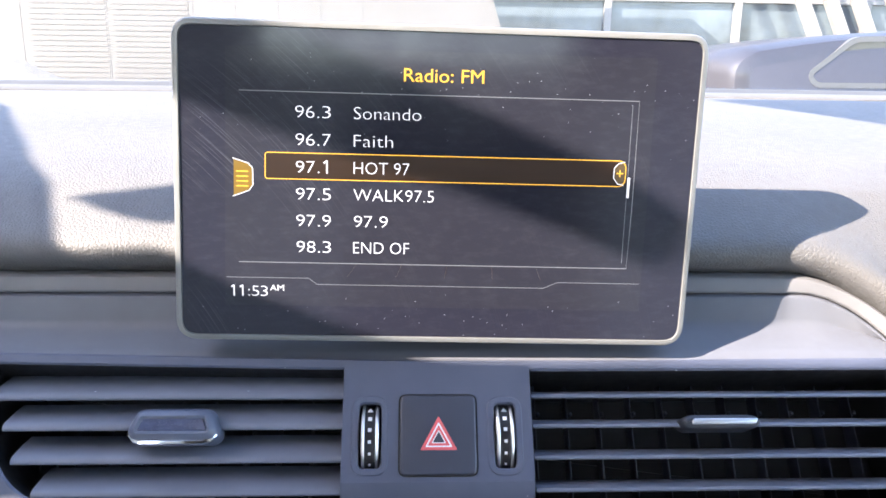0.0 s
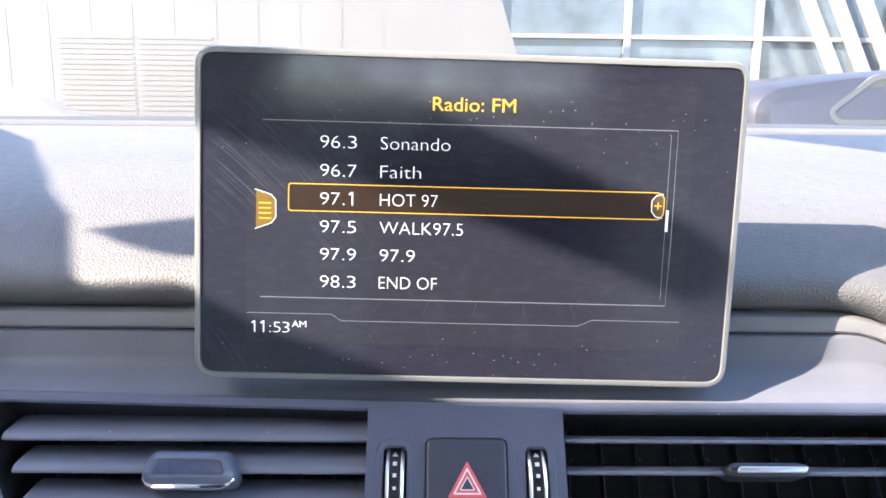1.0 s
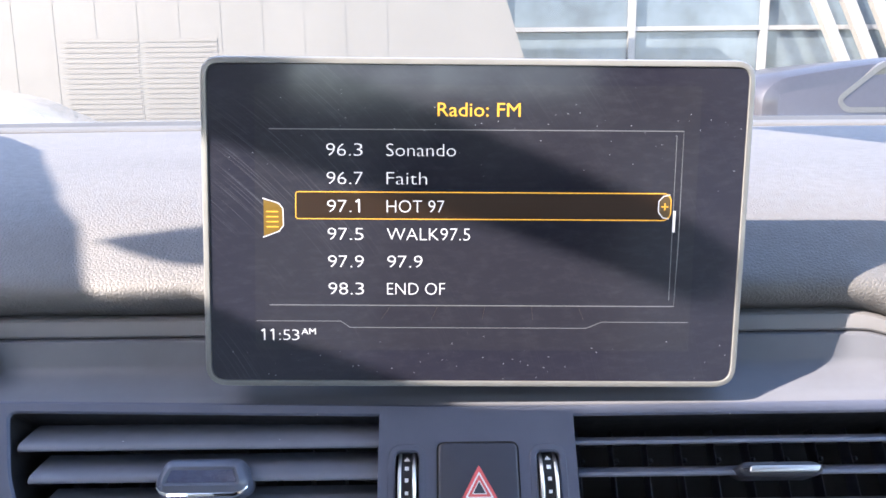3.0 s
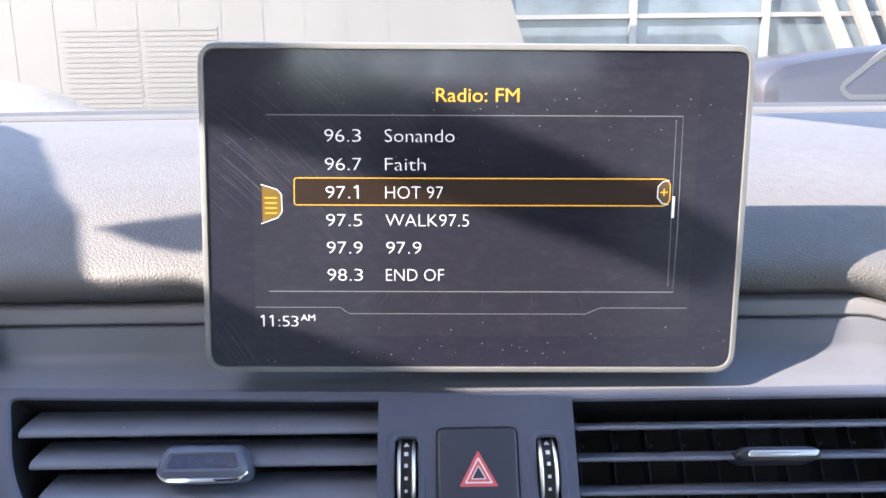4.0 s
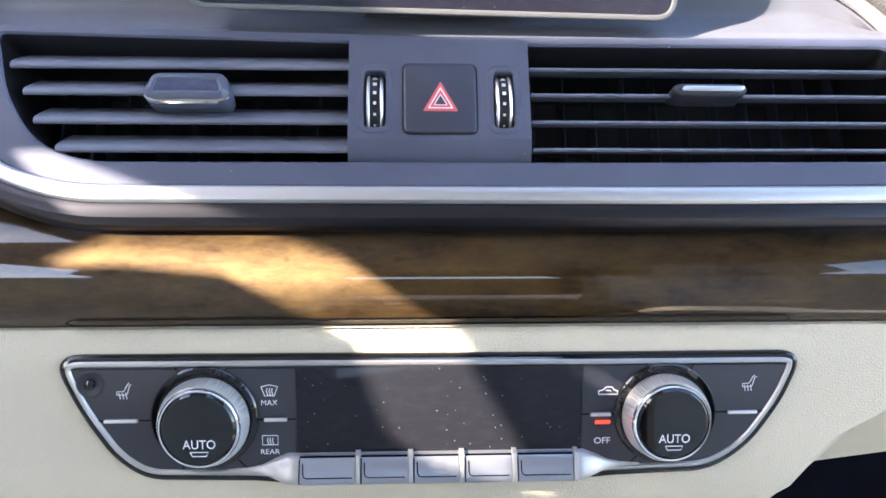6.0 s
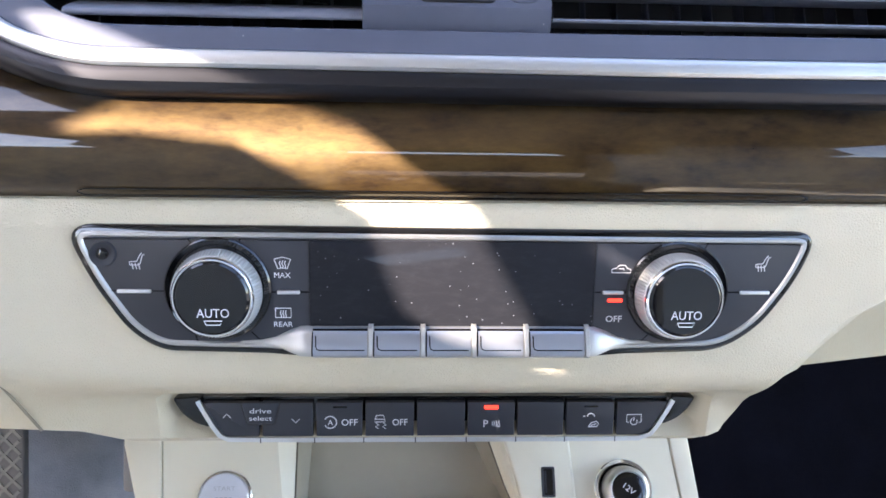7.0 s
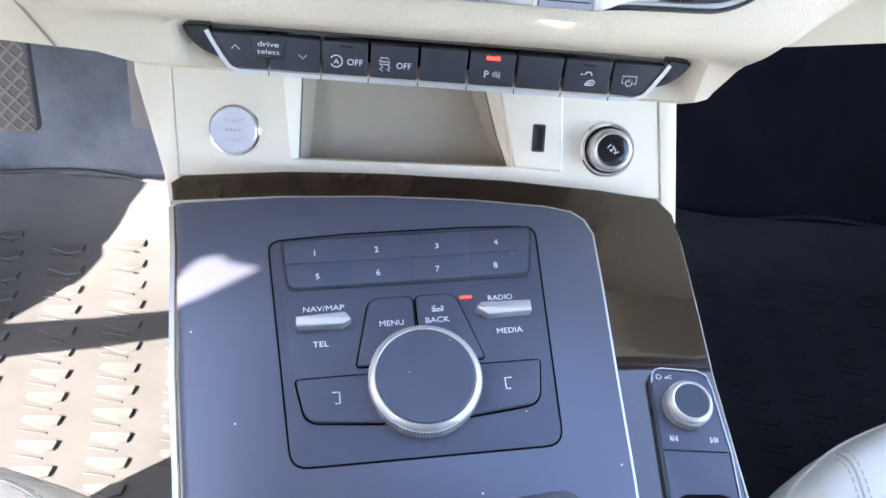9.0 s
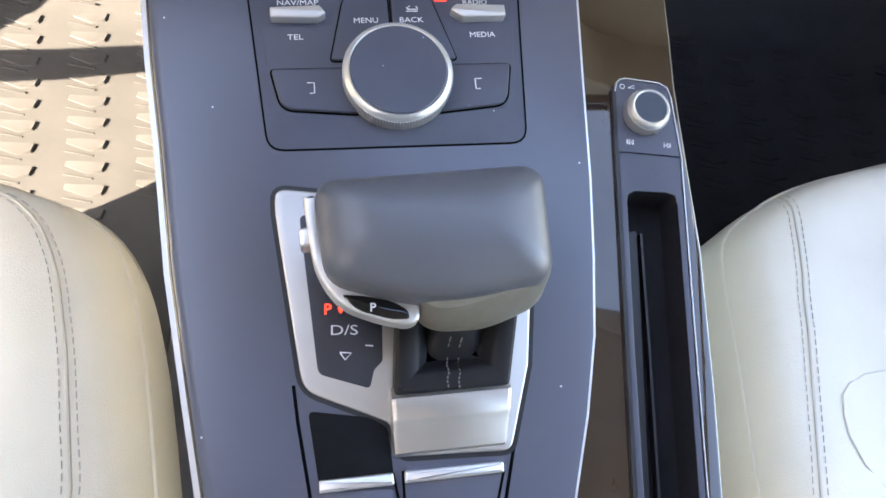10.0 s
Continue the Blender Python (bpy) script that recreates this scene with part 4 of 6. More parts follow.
for u0, u1 in zip(cuts, cuts[1:]):
    bm = B()
    rows = []
    lip = ((-5.3, 4.8), (-5.9, 5.8), (-6.9, 6.5), (-13.0, 8.8), (-14.6, 8.5), (-15.7, 6.8), (-16.0, 3))
    for v, w in lip:
        rows.append([at(CLI, u, v, w) for u in (u0 + 1.35, u0 + 1.5, u1 - 1.5, u1 - 1.35)])
    slab(bm, rows, (0, 0.002, 0))
    tg = part("toggle", bm, SILVER, climate, "satin silver toggle key")
    groove = B()
    tube(groove, [at(CLI, u, v, 6.55 + (-6.9 - v) * 0.377) for u, v in ((u0 + 2.4, -7.3), (u0 + 2.5, -10.9), (u0 + 2.9, -11.9), (u0 + 3.9, -12.3), (u1 - 2.2, -12.3))], 0.00022, 6)
    part("groove", groove, GAPB, tg, "dark groove above the lip")
    groove = B()
    tube(groove, [at(CLI, u, -5.35, 5.2) for u in (u0 + 1.2, u1 - 1.2)], 0.0004, 6)
    part("gap", groove, GAPB, tg)
    groove = B()
    tube(groove, [at(CLI, u0 + 1.2, v, w + 0.1) for v, w in lip[1:5]], 0.00022, 6)
    part("gap", groove, GAPB, tg)
    bm = B()
    slab(bm, [[at(CLI, u1 + d, v + (1.2 if v > -6.5 else 0), w + 0.35 - (0.5 if abs(d) > 0.9 else 0)) for d in (-0.95, -0.75, -0.12, 0, 0.12, 0.75, 0.95)] for v, w in lip], (0, 0.002, 0))
    part("rib", bm, SATIN, tg)

# ---------------------------------------------------------------- row of switches
switches = thing("switch_row", at(ROW, 0, -2, 0), "row of black piano-key switches with silver lower edge", "switch panel")
shade = B()
prism(shade, ROW, fillet([(-114, 7.4), (-110, 1.5), (-100, -4), (95, -4), (104, 1), (108.4, 7.0), (60, 7.4), (-60, 7.4)], [2, 3, 2, 2, 3, 2, 0, 0], 3), -9, -1.2)
part("recess", shade, GLOSS, switches, "gloss black recess")
for ear in ([(-107.2, 8.6), (-118.4, 7.6), (-115.6, 1.6), (-109.6, -3.6), (-103.6, -5.6), (-101.6, -5.2)], [(100.2, 8.6), (111.0, 7.6), (108.0, 2.0), (102.6, -2.8), (97.0, -5.0), (94.8, -4.4)]):
    part("bezel_end", prism(B(), ROW, fillet(ear, [0, 1.2, 3, 3, 1, 0], 4), -9, 1.3, 0.8), GLOSS, switches, "gloss black bezel end")
SEPS = [-57.6, -36.2, -13.6, 8.8, 30.8, 52.6, 75.2]
EDGES = [(-106.5, -97.5)] + [(s, s) for s in (-81.0,) + tuple(SEPS)] + [(99.5, 90.5)]


def key_row(i, wt=0.7):
    (a, c), (b, d) = EDGES[i], EDGES[i + 1]
    pts = [(c + wt, -9.8), (d - wt, -9.8), (b - wt, 5.6), (a + wt, 5.6)]
    bm = B()
    prism(bm, ROW, fillet(pts, 0.5, 2), -3, 1.6, 0.35)
    return part("switch", bm, KEYBLACK, switches, "matt black switch")


row_keys = [key_row(i) for i in range(9)]
silver = B()
line = [(-107.6, 6.4), (-104.5, 0.5), (-101.5, -5), (-98.6, -9.2), (-95.0, -11.0), (-60, -11.3), (0, -11.4), (60, -11.4), (86, -11.2), (91.6, -9.0), (95.0, -4), (98.4, 2), (100.6, 6.4)]
line2(silver, ROW, line, 1.9, -3, 2.3)
edge = part("silver_edge", silver, ALU, switches, "satin silver lower edge")
for u in (-81.0, *SEPS):
    part("gap", line2(B(), ROW, [(u, -10.3), (u, -12.5)], 0.45, 2.0, 2.36), PITCH, edge, smooth=False)
ds = B()
prism(ds, ROW, fillet([(-86.5, -3.9), (-75.0, -3.9), (-72.6, 5.8), (-89.0, 5.8)], 1.4, 4), 1.2, 2.2, 0.4)
ds = part("drive_select_key", ds, KEYBLACK, switches, "black key with white print")
part("gap", line2(B(), ROW, fillet([(-86.8, -4.3), (-74.7, -4.3), (-72.2, 6.0), (-89.4, 6.0)], 1.4, 4), 0.45, 1.62, 1.72, True), PITCH, switches, smooth=False)
lettering("drive", ROW, -80.8, 2.2, 2.25, 2.3, WHITE_INK, ds, width=9.2)
lettering("select", ROW, -80.8, -1.2, 2.25, 2.1, WHITE_INK, ds, width=9.8)
icon(ROW, [[(-1, -0.5), (0, 0.6), (1, -0.5)]], -95.4, -0.4, 1.7, 1.62, row_keys[0])
icon(ROW, [[(-1, 0.5), (0, -0.6), (1, 0.5)]], -65.8, -2.6, 1.7, 1.62, row_keys[1])
lettering("OFF", ROW, -42.4, -3.4, 1.62, 3.0, WHITE_INK, row_keys[2], width=7.0)
lettering("A", ROW, -50.8, -3.4, 1.62, 2.4, WHITE_INK, row_keys[2])
icon(ROW, [[(math.cos(radians(a)) * 1.6, math.sin(radians(a)) * 1.6) for a in range(-150, 160, 20)]], -50.8, -3.4, 1.7, 1.62, row_keys[2], 0.45)
lettering("OFF", ROW, -20.4, -3.4, 1.62, 3.0, WHITE_INK, row_keys[3], width=6.6)
icon(ROW, [[(-1.2, 0.3), (-0.8, 1.3), (0.8, 1.3), (1.2, 0.3), (-1.2, 0.3), (-1.2, -0.4), (1.2, -0.4), (1.2, 0.3)], [(-0.9, -0.6), (-0.3, -1.2), (-1.1, -1.6), (-0.4, -2.1)], [(0.9, -0.6), (1.5, -1.2), (0.7, -1.6), (1.4, -2.1)]], -29.2, -2.6, 1.8, 1.62, row_keys[3])
lettering("P", ROW, 17.4, -4.2, 1.62, 3.4, WHITE_INK, row_keys[5])
icon(ROW, [[(0.0, -0.8), (0.2, 0), (0, 0.8)], [(0.7, -1), (1.0, 0), (0.7, 1)], [(1.5, -1.2), (1.8, 0), (1.5, 1.2)], [(2.2, -1.3), (2.6, 1.4), (3.0, -1.3), (2.2, -1.3)]], 20.2, -4.2, 1.15, 1.62, row_keys[5])
icon(ROW, [[(math.cos(radians(a)), math.sin(radians(a)) + 0.8) for a in range(0, 200, 25)], [(-2.2, 1.0), (-1.6, 1.0)], [(-0.6, -2.1), (0.2, -0.9), (1.6, -0.5), (2.2, -1.2), (1.8, -2.0), (-0.6, -2.1)], [(0.1, -1.7), (1.6, -1.2)]], 64.2, -2.6, 1.6, 1.62, row_keys[7], 0.45)
icon(ROW, [[(-1.3, -1.0), (-1.9, -1.0), (-1.9, 1.1), (1.9, 1.1), (1.9, -1.0), (1.3, -1.0)], [(math.cos(radians(a)) * 0.9, math.sin(radians(a)) * 0.9 - 0.8) for a in range(120, 420, 25)], [(0, -0.6), (0, 0.4)]], 83.6, -2.2, 1.7, 1.62, row_keys[8])
for u, m_ in ((-46.5, KEYBLACK), (64.0, KEYBLACK)):
    bm = B()
    prism(bm, ROW, box2(u - 3, 3.2, u + 3, 3.9, 0.2), 1.5, 1.75)
    part("indicator", bm, GLOSS, switches, "unlit indicator")
bm = B()
prism(bm, ROW, box2(16.6, 2.5, 22.8, 4.1, 0.4), 1.5, 1.85)
part("indicator", bm, LED, switches, "lit orange-red indicator")

# ---------------------------------------------------------------- lower stack: start button, storage niche, socket
stack = thing("lower_centre_stack", at(LOW, 0, -30, 0), "cream plastic stack with storage niche and start button", "centre stack")
NICHE = [(-86, 30), (-85, 14), (-79.4, -25.9), (44.0, -22.6), (38.0, -5), (31.2, 17), (28.4, 30)]
LEDGE = [(-76, 30), (-75.6, 14), (-75.4, -24.9), (41.4, -21.8), (34.2, -5), (26.8, 17), (24, 30)]
plate = B()
# the plate is laid out as pieces round the niche
for pts in ([(-145.0, 30), (-144.8, 16), (-139.4, -38), (-110, -36.4), (-79.4, -34.5), NICHE[2], NICHE[1], NICHE[0]],
            [(-79.4, -34.5), (-25, -32.0), (44.0, -32.2), NICHE[3], NICHE[2]],
            [NICHE[3], (44.0, -32.2), (73.5, -32.6), (73.5, 30), NICHE[6], NICHE[5], NICHE[4]],
            [(73.5, -32.6), (130, -34.5), (123.6, 17), (122, 30), (73.5, 30)]):
    prism(plate, LOW, pts, -6, 0)
part("face_plate", plate, BEIGE_SMOOTH, stack, "cream satin plastic face")
bevel = B()
bridge(bevel, ring_of(bevel, LOW, NICHE, -0.2), ring_of(bevel, LOW, LEDGE, -5))
part("niche_bevel", bevel, BEIGE_SMOOTH, stack, "cream bevel round the niche")
niche = B()
nb = [(-70, 30), (-70.5, 14), (-72, -24.4), (40.0, -21.2), (31, -5), (21, 17), (18, 30)]
o0, o1 = ring_of(niche, LOW, LEDGE, -5), ring_of(niche, LOW, nb, -26)
bridge(niche, o0, o1)
niche.faces.new(o1)
part("niche", niche, plain("niche_rubber", (0.40, 0.355, 0.275), 0.7, var=0.05, grain=0.0002, gscale=1500), stack, "shallow storage niche with rubber base")
JOINT = plain("niche_joint", (0.15, 0.13, 0.10), 0.8, var=0.0)
part("niche_groove", line2(B(), LOW, LEDGE[:3], 0.7, -6.5, -4.6), JOINT, stack, smooth=False)
part("niche_groove", line2(B(), LOW, LEDGE[3:], 0.7, -6.5, -4.6), JOINT, stack, smooth=False)
part("usb_plate", prism(B(), LOW, fillet([(44.6, -22.4), (72.4, -23.2), (69.0, 24), (32.4, 24)], 1.5, 3), -0.5, 2.6, 1.6), BEIGE_SMOOTH, stack, "cream plate round the socket")
bm = B()
annulus(bm, LOW, box2(53.6, -12.8, 60.8, 2.6, 1.0), box2(54.9, -11.6, 59.5, 1.4, 0.6), 0.4, 3.1, 0.3)
usb = part("usb_socket", bm, KEYBLACK, stack, "black usb socket")
part("usb_hole", prism(B(), LOW, box2(54.9, -11.6, 59.5, 1.4, 0.6), 0.4, 2.7), GLOSS, usb)
part("usb_tongue", prism(B(), LOW, box2(55.4, -10.6, 56.3, 0.6), 2.6, 2.8), KEYBLACK, usb)
bm = B()
lathe(bm, LOW, -110.8, -12.0, [(14.2, -0.5), (14.2, 0.8), (13.6, 1.5), (13.0, 1.6), (12.8, 0.9)], 48)
ring = part("start_button", bm, CHROME, stack, "round silver engine start button")
bm = B()
lathe(bm, LOW, -110.8, -12.0, [(12.7, 0.2), (12.6, 2.0), (12.0, 2.6), (9, 2.4), (5, 2.2)], 48)
cap = part("button_cap", bm, plain("pearl_silver", (0.6, 0.62, 0.68), 0.35, 0.4), ring, "pale satin cap with worn print")
FAINT = plain("faint_print", (0.42, 0.43, 0.47), 0.4)
lettering("START", LOW, -110.8, -7.0, 2.45, 2.2, FAINT, cap, width=11)
lettering("STOP", LOW, -110.8, -17.2, 2.45, 2.2, FAINT, cap, width=9.5)
for k in range(4):
    part("worn_print", prism(B(), LOW, box2(-115.2 + 2.3 * k, -12.8, -113.6 + 2.3 * k, -11.4), 2.2, 2.5), FAINT, cap)
bm = B()
lathe(bm, LOW, 97.4, -9.0, [(15.6, -0.5), (15.6, 0.9), (15.0, 1.6), (13.6, 1.4), (13.2, -3)], 48)
sock = part("power_socket", bm, CHROME, stack, "12 volt power socket with chrome rim")
bm = B()
lathe(bm, LOW, 97.4, -9.0, [(13.4, -0.4), (13.2, 1.1), (12.2, 1.0), (10.8, -2)], 40)
part("socket_ring", bm, GLOSS, sock)
bm = B()
lathe(bm, LOW, 97.6, -9.2, [(12.0, -2), (12.0, 5), (11.6, 8.4), (10.6, 10.0), (9.4, 10.6), (8.6, 10.0)], 48)
part("socket_cap_rim", bm, SATIN, sock, "satin chrome cap rim")
bm = B()
lathe(bm, LOW, 97.6, -9.2, [(8.9, 9.0), (8.7, 10.3), (8.0, 10.7), (4, 10.7)], 40)
capb = part("socket_cap", bm, GLOSS, sock, "gloss black socket cap")
lettering("12V", turned(LOW, 97.6, -9.2, -38), 0, 0.3, 10.85, 3.0, WHITE_INK, capb, width=6.6)
# cheeks left and right of the stack
for pts in ([(-166, 34), (-164.5, 15), (-147.5, -39), (-143, -62), (-139.6, -62), (-139.8, -39), (-145.4, 15), (-145.6, 34)], [(134.6, 34), (134.6, 17), (141, -50), (141, -62), (131.5, -62), (130.6, -35), (124.4, 17), (122.6, 34)]):
    bm = B()
    prism(bm, LOW, pts, -90, 0.9, 0.8)
    part("cheek", bm, BEIGE_SMOOTH, stack, "cream side cheek")

# ---------------------------------------------------------------- centre console
console = thing("centre_console", at(CON, 0, 0, -60), "centre console with dark metal panel and walnut edging", "centre console")
def kout(pts, r):
    return fillet(pts, r, 5)


OUTER = [(-60, -240), (-72.5, -191), (-84, -148), (-96.7, -99), (-108, -45), (-118.6, 1), (-124.5, 31), (-131, 66), (-137.4, 95), (-139.0, 108), (-134, 113.5), (-80, 120.5), (-27, 123.4), (40, 124), (90, 121.5), (124, 118), (131.5, 108), (134.5, 90), (137.2, 45), (138.6, 14), (143, -30), (147.5, -72), (150, -140), (151, -240)]
TRAYI = kout([(109.6, -45), (111.0, -120), (114.5, -236), (138.6, -236), (136.6, -120), (134.8, -44)], [5, 0, 2, 2, 0, 6])
OUTER[:9] = [(u + 2.2, v) for u, v in OUTER[:9]]
edging = B()
rings = [ring_of(edging, CON, OUTER, -14)]
for k in range(4):
    rings.append(ring_of(edging, CON, offset(OUTER, 2.0 * (1 - math.cos(k * math.pi / 6))), -1.8 + 2.0 * math.sin(k * math.pi / 6)))
for p, q in zip(rings, rings[1:]):
    bridge(edging, p, q)
top = B()
loops = []
for loop in (offset(OUTER, 2.0), TRAYI):
    vs = [top.verts.new((p[0], p[1], 0.2)) for p in loop]
    loops += [top.edges.new((vs[i], vs[(i + 1) % len(vs)])) for i in range(len(vs))]
bmesh.ops.triangle_fill(top, edges=loops, use_beauty=True, use_dissolve=False)
top.transform(CON)
spare = bpy.data.meshes.new("spare")
top.to_mesh(spare)
top.free()
edging.from_mesh(spare)
bpy.data.meshes.remove(spare)
part("wood_edging", edging, WOOD_C, console, "gloss walnut edging")
skirt = B()
prism(skirt, CON, offset(OUTER, 1.2), -330, -14)
part("side_skirt", skirt, BEIGE_SMOOTH, console, "cream console side")
PANEL = [(-58, -240), (-71, -191), (-82.5, -148), (-95.2, -99), (-106.5, -45), (-117.1, 1), (-123.0, 31), (-129.5, 66), (-136.0, 94.0), (-80, 101.2), (-28, 105.4), (20, 106.8), (60, 105.6), (74, 103.2), (80.5, 98.5), (84.6, 90), (86.6, 60), (88.8, 15), (91.8, -40), (92.6, -80), (92.2, -115), (88.5, -150), (82.6, -185), (72, -240)]
bm = B()
FLAT = [(u + 6.5, v) for u, v in PANEL[:9]] + PANEL[9:]
rings = [ring_of(bm, CON, offset(FLAT, d), w) for d, w in ((0.0, -2.0), (0.0, 1.62), (0.3, 1.7))]
for a, b in zip(rings, rings[1:]):
    bridge(bm, a, b)
bm.faces.new(rings[-1])
panel = part("metal_panel", bm, CONSOLE, console, "dark brushed metal console panel")
roll = B()
rows = [ring_of(roll, CON, [(u + d, v) for u, v in PANEL[:9]], w) for d, w in ((0.4, -6.0), (0.5, -3.4), (1.1, -1.6), (2.4, 0.2), (4.2, 1.2), (6.9, 1.68))]
for a, b in zip(rows, rows[1:]):
    bridge(roll, a, b, False)
part("edge_roll", roll, CONSOLE, panel, "rounded satin edge")
bm = B()
line2(bm, CON, PANEL[8:], 2.1, -0.5, 1.5)
part("chrome_line", bm, ALU, console, "satin silver edge line")
bm = B()
line2(bm, CON, [(u - 0.4, v) for u, v in PANEL[:9]], 2.8, -9, -2.6)
part("side_line", bm, ALU, console, "satin silver edge line")

MOD = kout([(-70.6, 80.4), (-61.6, -35.6), (59.0, -36.6), (67.8, 80.4), (30, 82.2), (-32, 82.2)], [7, 8, 8, 7, 0, 0])
control = thing("control_panel", at(KEY, 0, 0, 2), "dark grey control pad with rotary knob and number keys", "control panel")
part("base", prism(B(), KEY, MOD, 1.0, 1.9, 0.1), MODULE, control, "dark grey satin base")
part("gap", line2(B(), KEY, MOD, 0.9, 1.5, 1.98, True), GAPB, control, smooth=False)
BED = kout([(-66.5, 78.5), (-57.5, -18.5), (55.5, -18.5), (65.5, 78.5)], [5, 8, 8, 5])
part("bed", prism(B(), KEY, BED, 1.2, 2.1, 0.1), MODULE, control)
part("gap", prism(B(), KEY, kout([(-64.9, 79.8), (-61.6, 50.8), (59.8, 50.4), (65.8, 80.2)], 4.5), 1.5, 3.0), KEYBLACK, control)
nums = "12345678"
for i in range(8):
    c, r = i % 4, i // 4
    t0, t1 = (c / 4), ((c + 1) / 4)
    def lerp(v):
        k = (v - 51.5) / (78.6 - 51.5)
        return (-60.4 - 3.0 * k, 58.6 + 5.8 * k)
    v1, v0 = (78.7, 65.5) if r == 0 else (65.3, 51.9)
    l1, r1 = lerp(v1)
    l0, r0 = lerp(v0)
    pts = [(l0 + (r0 - l0) * t0 + 0.04, v0), (l0 + (r0 - l0) * t1 - 0.04, v0), (l1 + (r1 - l1) * t1 - 0.04, v1), (l1 + (r1 - l1) * t0 + 0.04, v1)]
    key = part("number_key", prism(B(), KEY, fillet(pts, [3.6 if i == 4 else 0.3, 3.6 if i == 7 else 0.3, 3.6 if i == 3 else 0.3, 3.6 if i == 0 else 0.3], 4), 1.6, 3.6, 0.12), MODULE, control, "dark grey key with white number")
    lettering(nums[i], KEY, (pts[0][0] + pts[1][0]) / 2 - 1.0, (v0 + v1) / 2 - 1.0, 3.65, 3.3, WHITE_INK, key)
for side, pts in ((-1, [(-57.5, 29.4), (-35.6, 28.8), (-31.6, 31.4), (-34.4, 35.4), (-57.5, 34.6)]), (1, [(55.8, 28.8), (34.2, 28.2), (28.6, 32.6), (31.6, 35.4), (55.8, 34.6)])):
    sw = B()
    if side > 0:
        pts = pts[::-1]
    prism(sw, KEY, fillet(pts, 0.8, 3), 1.8, 8.0, 1.0)
    part("rocker_switch", sw, SATIN, control, "satin silver rocker switch")
    part("rocker_recess", prism(B(), KEY, kout([(side * 29, 28), (side * 58, 27), (side * 58.5, 40.5), (side * 28, 40.5)], 3), 1.9, 2.2), MODULE, control)
for name, pts, txt_, uu in (("menu_key", [(-22.4, 43.0), (-30.6, 8.6), (-1.6, 8.6), (-1.6, 43.0)], "MENU", -12.6), ("back_key", [(0.2, 43.0), (0.2, 8.6), (29.6, 8.0), (19.4, 43.0)], "BACK", 9.6)):
    part("gap", prism(B(), KEY, offset(kout(pts, [5, 2, 1, 3] if name == "menu_key" else [3, 1, 2, 5]), -0.8), 1.7, 2.28), GAPB, control)
    key = part(name, prism(B(), KEY, kout(pts, [5, 2, 1, 3] if name == "menu_key" else [3, 1, 2, 5]), 1.8, 3.6, 0.5), MODULE, control, "dark grey key with white print")
    lettering(txt_, KEY, uu, 29.4, 3.65, 2.9, WHITE_INK, key, width=11.6)
    if txt_ == "BACK":
        icon(KEY, [[(1.3, 1.0), (1.8, 0.6), (1.8, 0.1), (-1.2, 0.1)], [(-1.6, -0.5), (1.8, -0.5)], [(-0.4, 1.2), (-1.5, 0.6), (-0.4, 0.0)]], 10.0, 34.9, 1.7, 3.62, key, 0.5)
for pts in ([(-58.5, 4.2), (-54.4, -15.8), (-20, -19.0), (-20, 4.2)], [(55.5, 4.6), (18, 4.6), (18, -19.4), (51.6, -16.4)]):
    part("gap", prism(B(), KEY, offset(kout(pts, [2, 6, 1, 1] if pts[0][0] < 0 else [2, 1, 1, 6]), -1.0), 1.7, 2.26), GAPB, control)
    key = part("side_key", prism(B(), KEY, kout(pts, [2, 6, 1, 1] if pts[0][0] < 0 else [2, 1, 1, 6]), 1.8, 4.0, 0.7), MODULE, control, "dark grey side key")
    s = -1 if pts[0][0] < 0 else 1
    icon(KEY, [[(s * 1.0, 1.5), (-s * 0.7, 1.5), (-s * 0.7, -1.3), (s * 0.4, -1.3)]] if s > 0 else [[(-1.0, 1.5), (0.7, 1.5), (0.7, -1.3), (-0.4, -1.3)]], s * 39.5 - 1, -6.2, 1.9, 4.02, key, 0.5)
for txt_, u, v, wd in (("NAV/MAP", -44.4, 40.4, 19.5), ("TEL", -46.5, 21.8, 7.4), ("RADIO", 42.4, 39.8, 12.2), ("MEDIA", 44.2, 21.6, 12.6)):
    lettering(txt_, KEY, u, v, 2.25, 2.9, WHITE_INK, control, width=wd)
part("indicator", prism(B(), KEY, box2(22.2, 40.5, 28.2, 41.6, 0.3), 2.0, 2.5), LED, control, "lit orange-red indicator")
kc = (-0.2, -2.0)
bm = B()
lathe(bm, KEY, *kc, [(25.6, 1.8), (25.8, 3), (25.6, 9.4), (25.3, 10.4), (24.0, 12.1), (23.2, 12.6), (22.5, 12.0)], 72)
knob = part("rotary_knob", bm, SATIN, control, "large rotary knob with knurled silver ring")
bm = B()
for i in range(120):
    d = turned(KEY, *kc, 3.0 * i)
    prism(bm, d, [(25.3, -0.55), (26.0, -0.2), (26.0, 0.2), (25.3, 0.55)], 2.4, 10.0, cap0=False)
part("knurl", bm, SATIN, knob)
bm = B()
lathe(bm, KEY, *kc, [(22.7, 10.5), (22.6, 12.3), (22.0, 12.8), (12, 12.6), (4, 12.5)], 64)
part("knob_top", bm, MODULE, knob, "matt dark grey knob top")

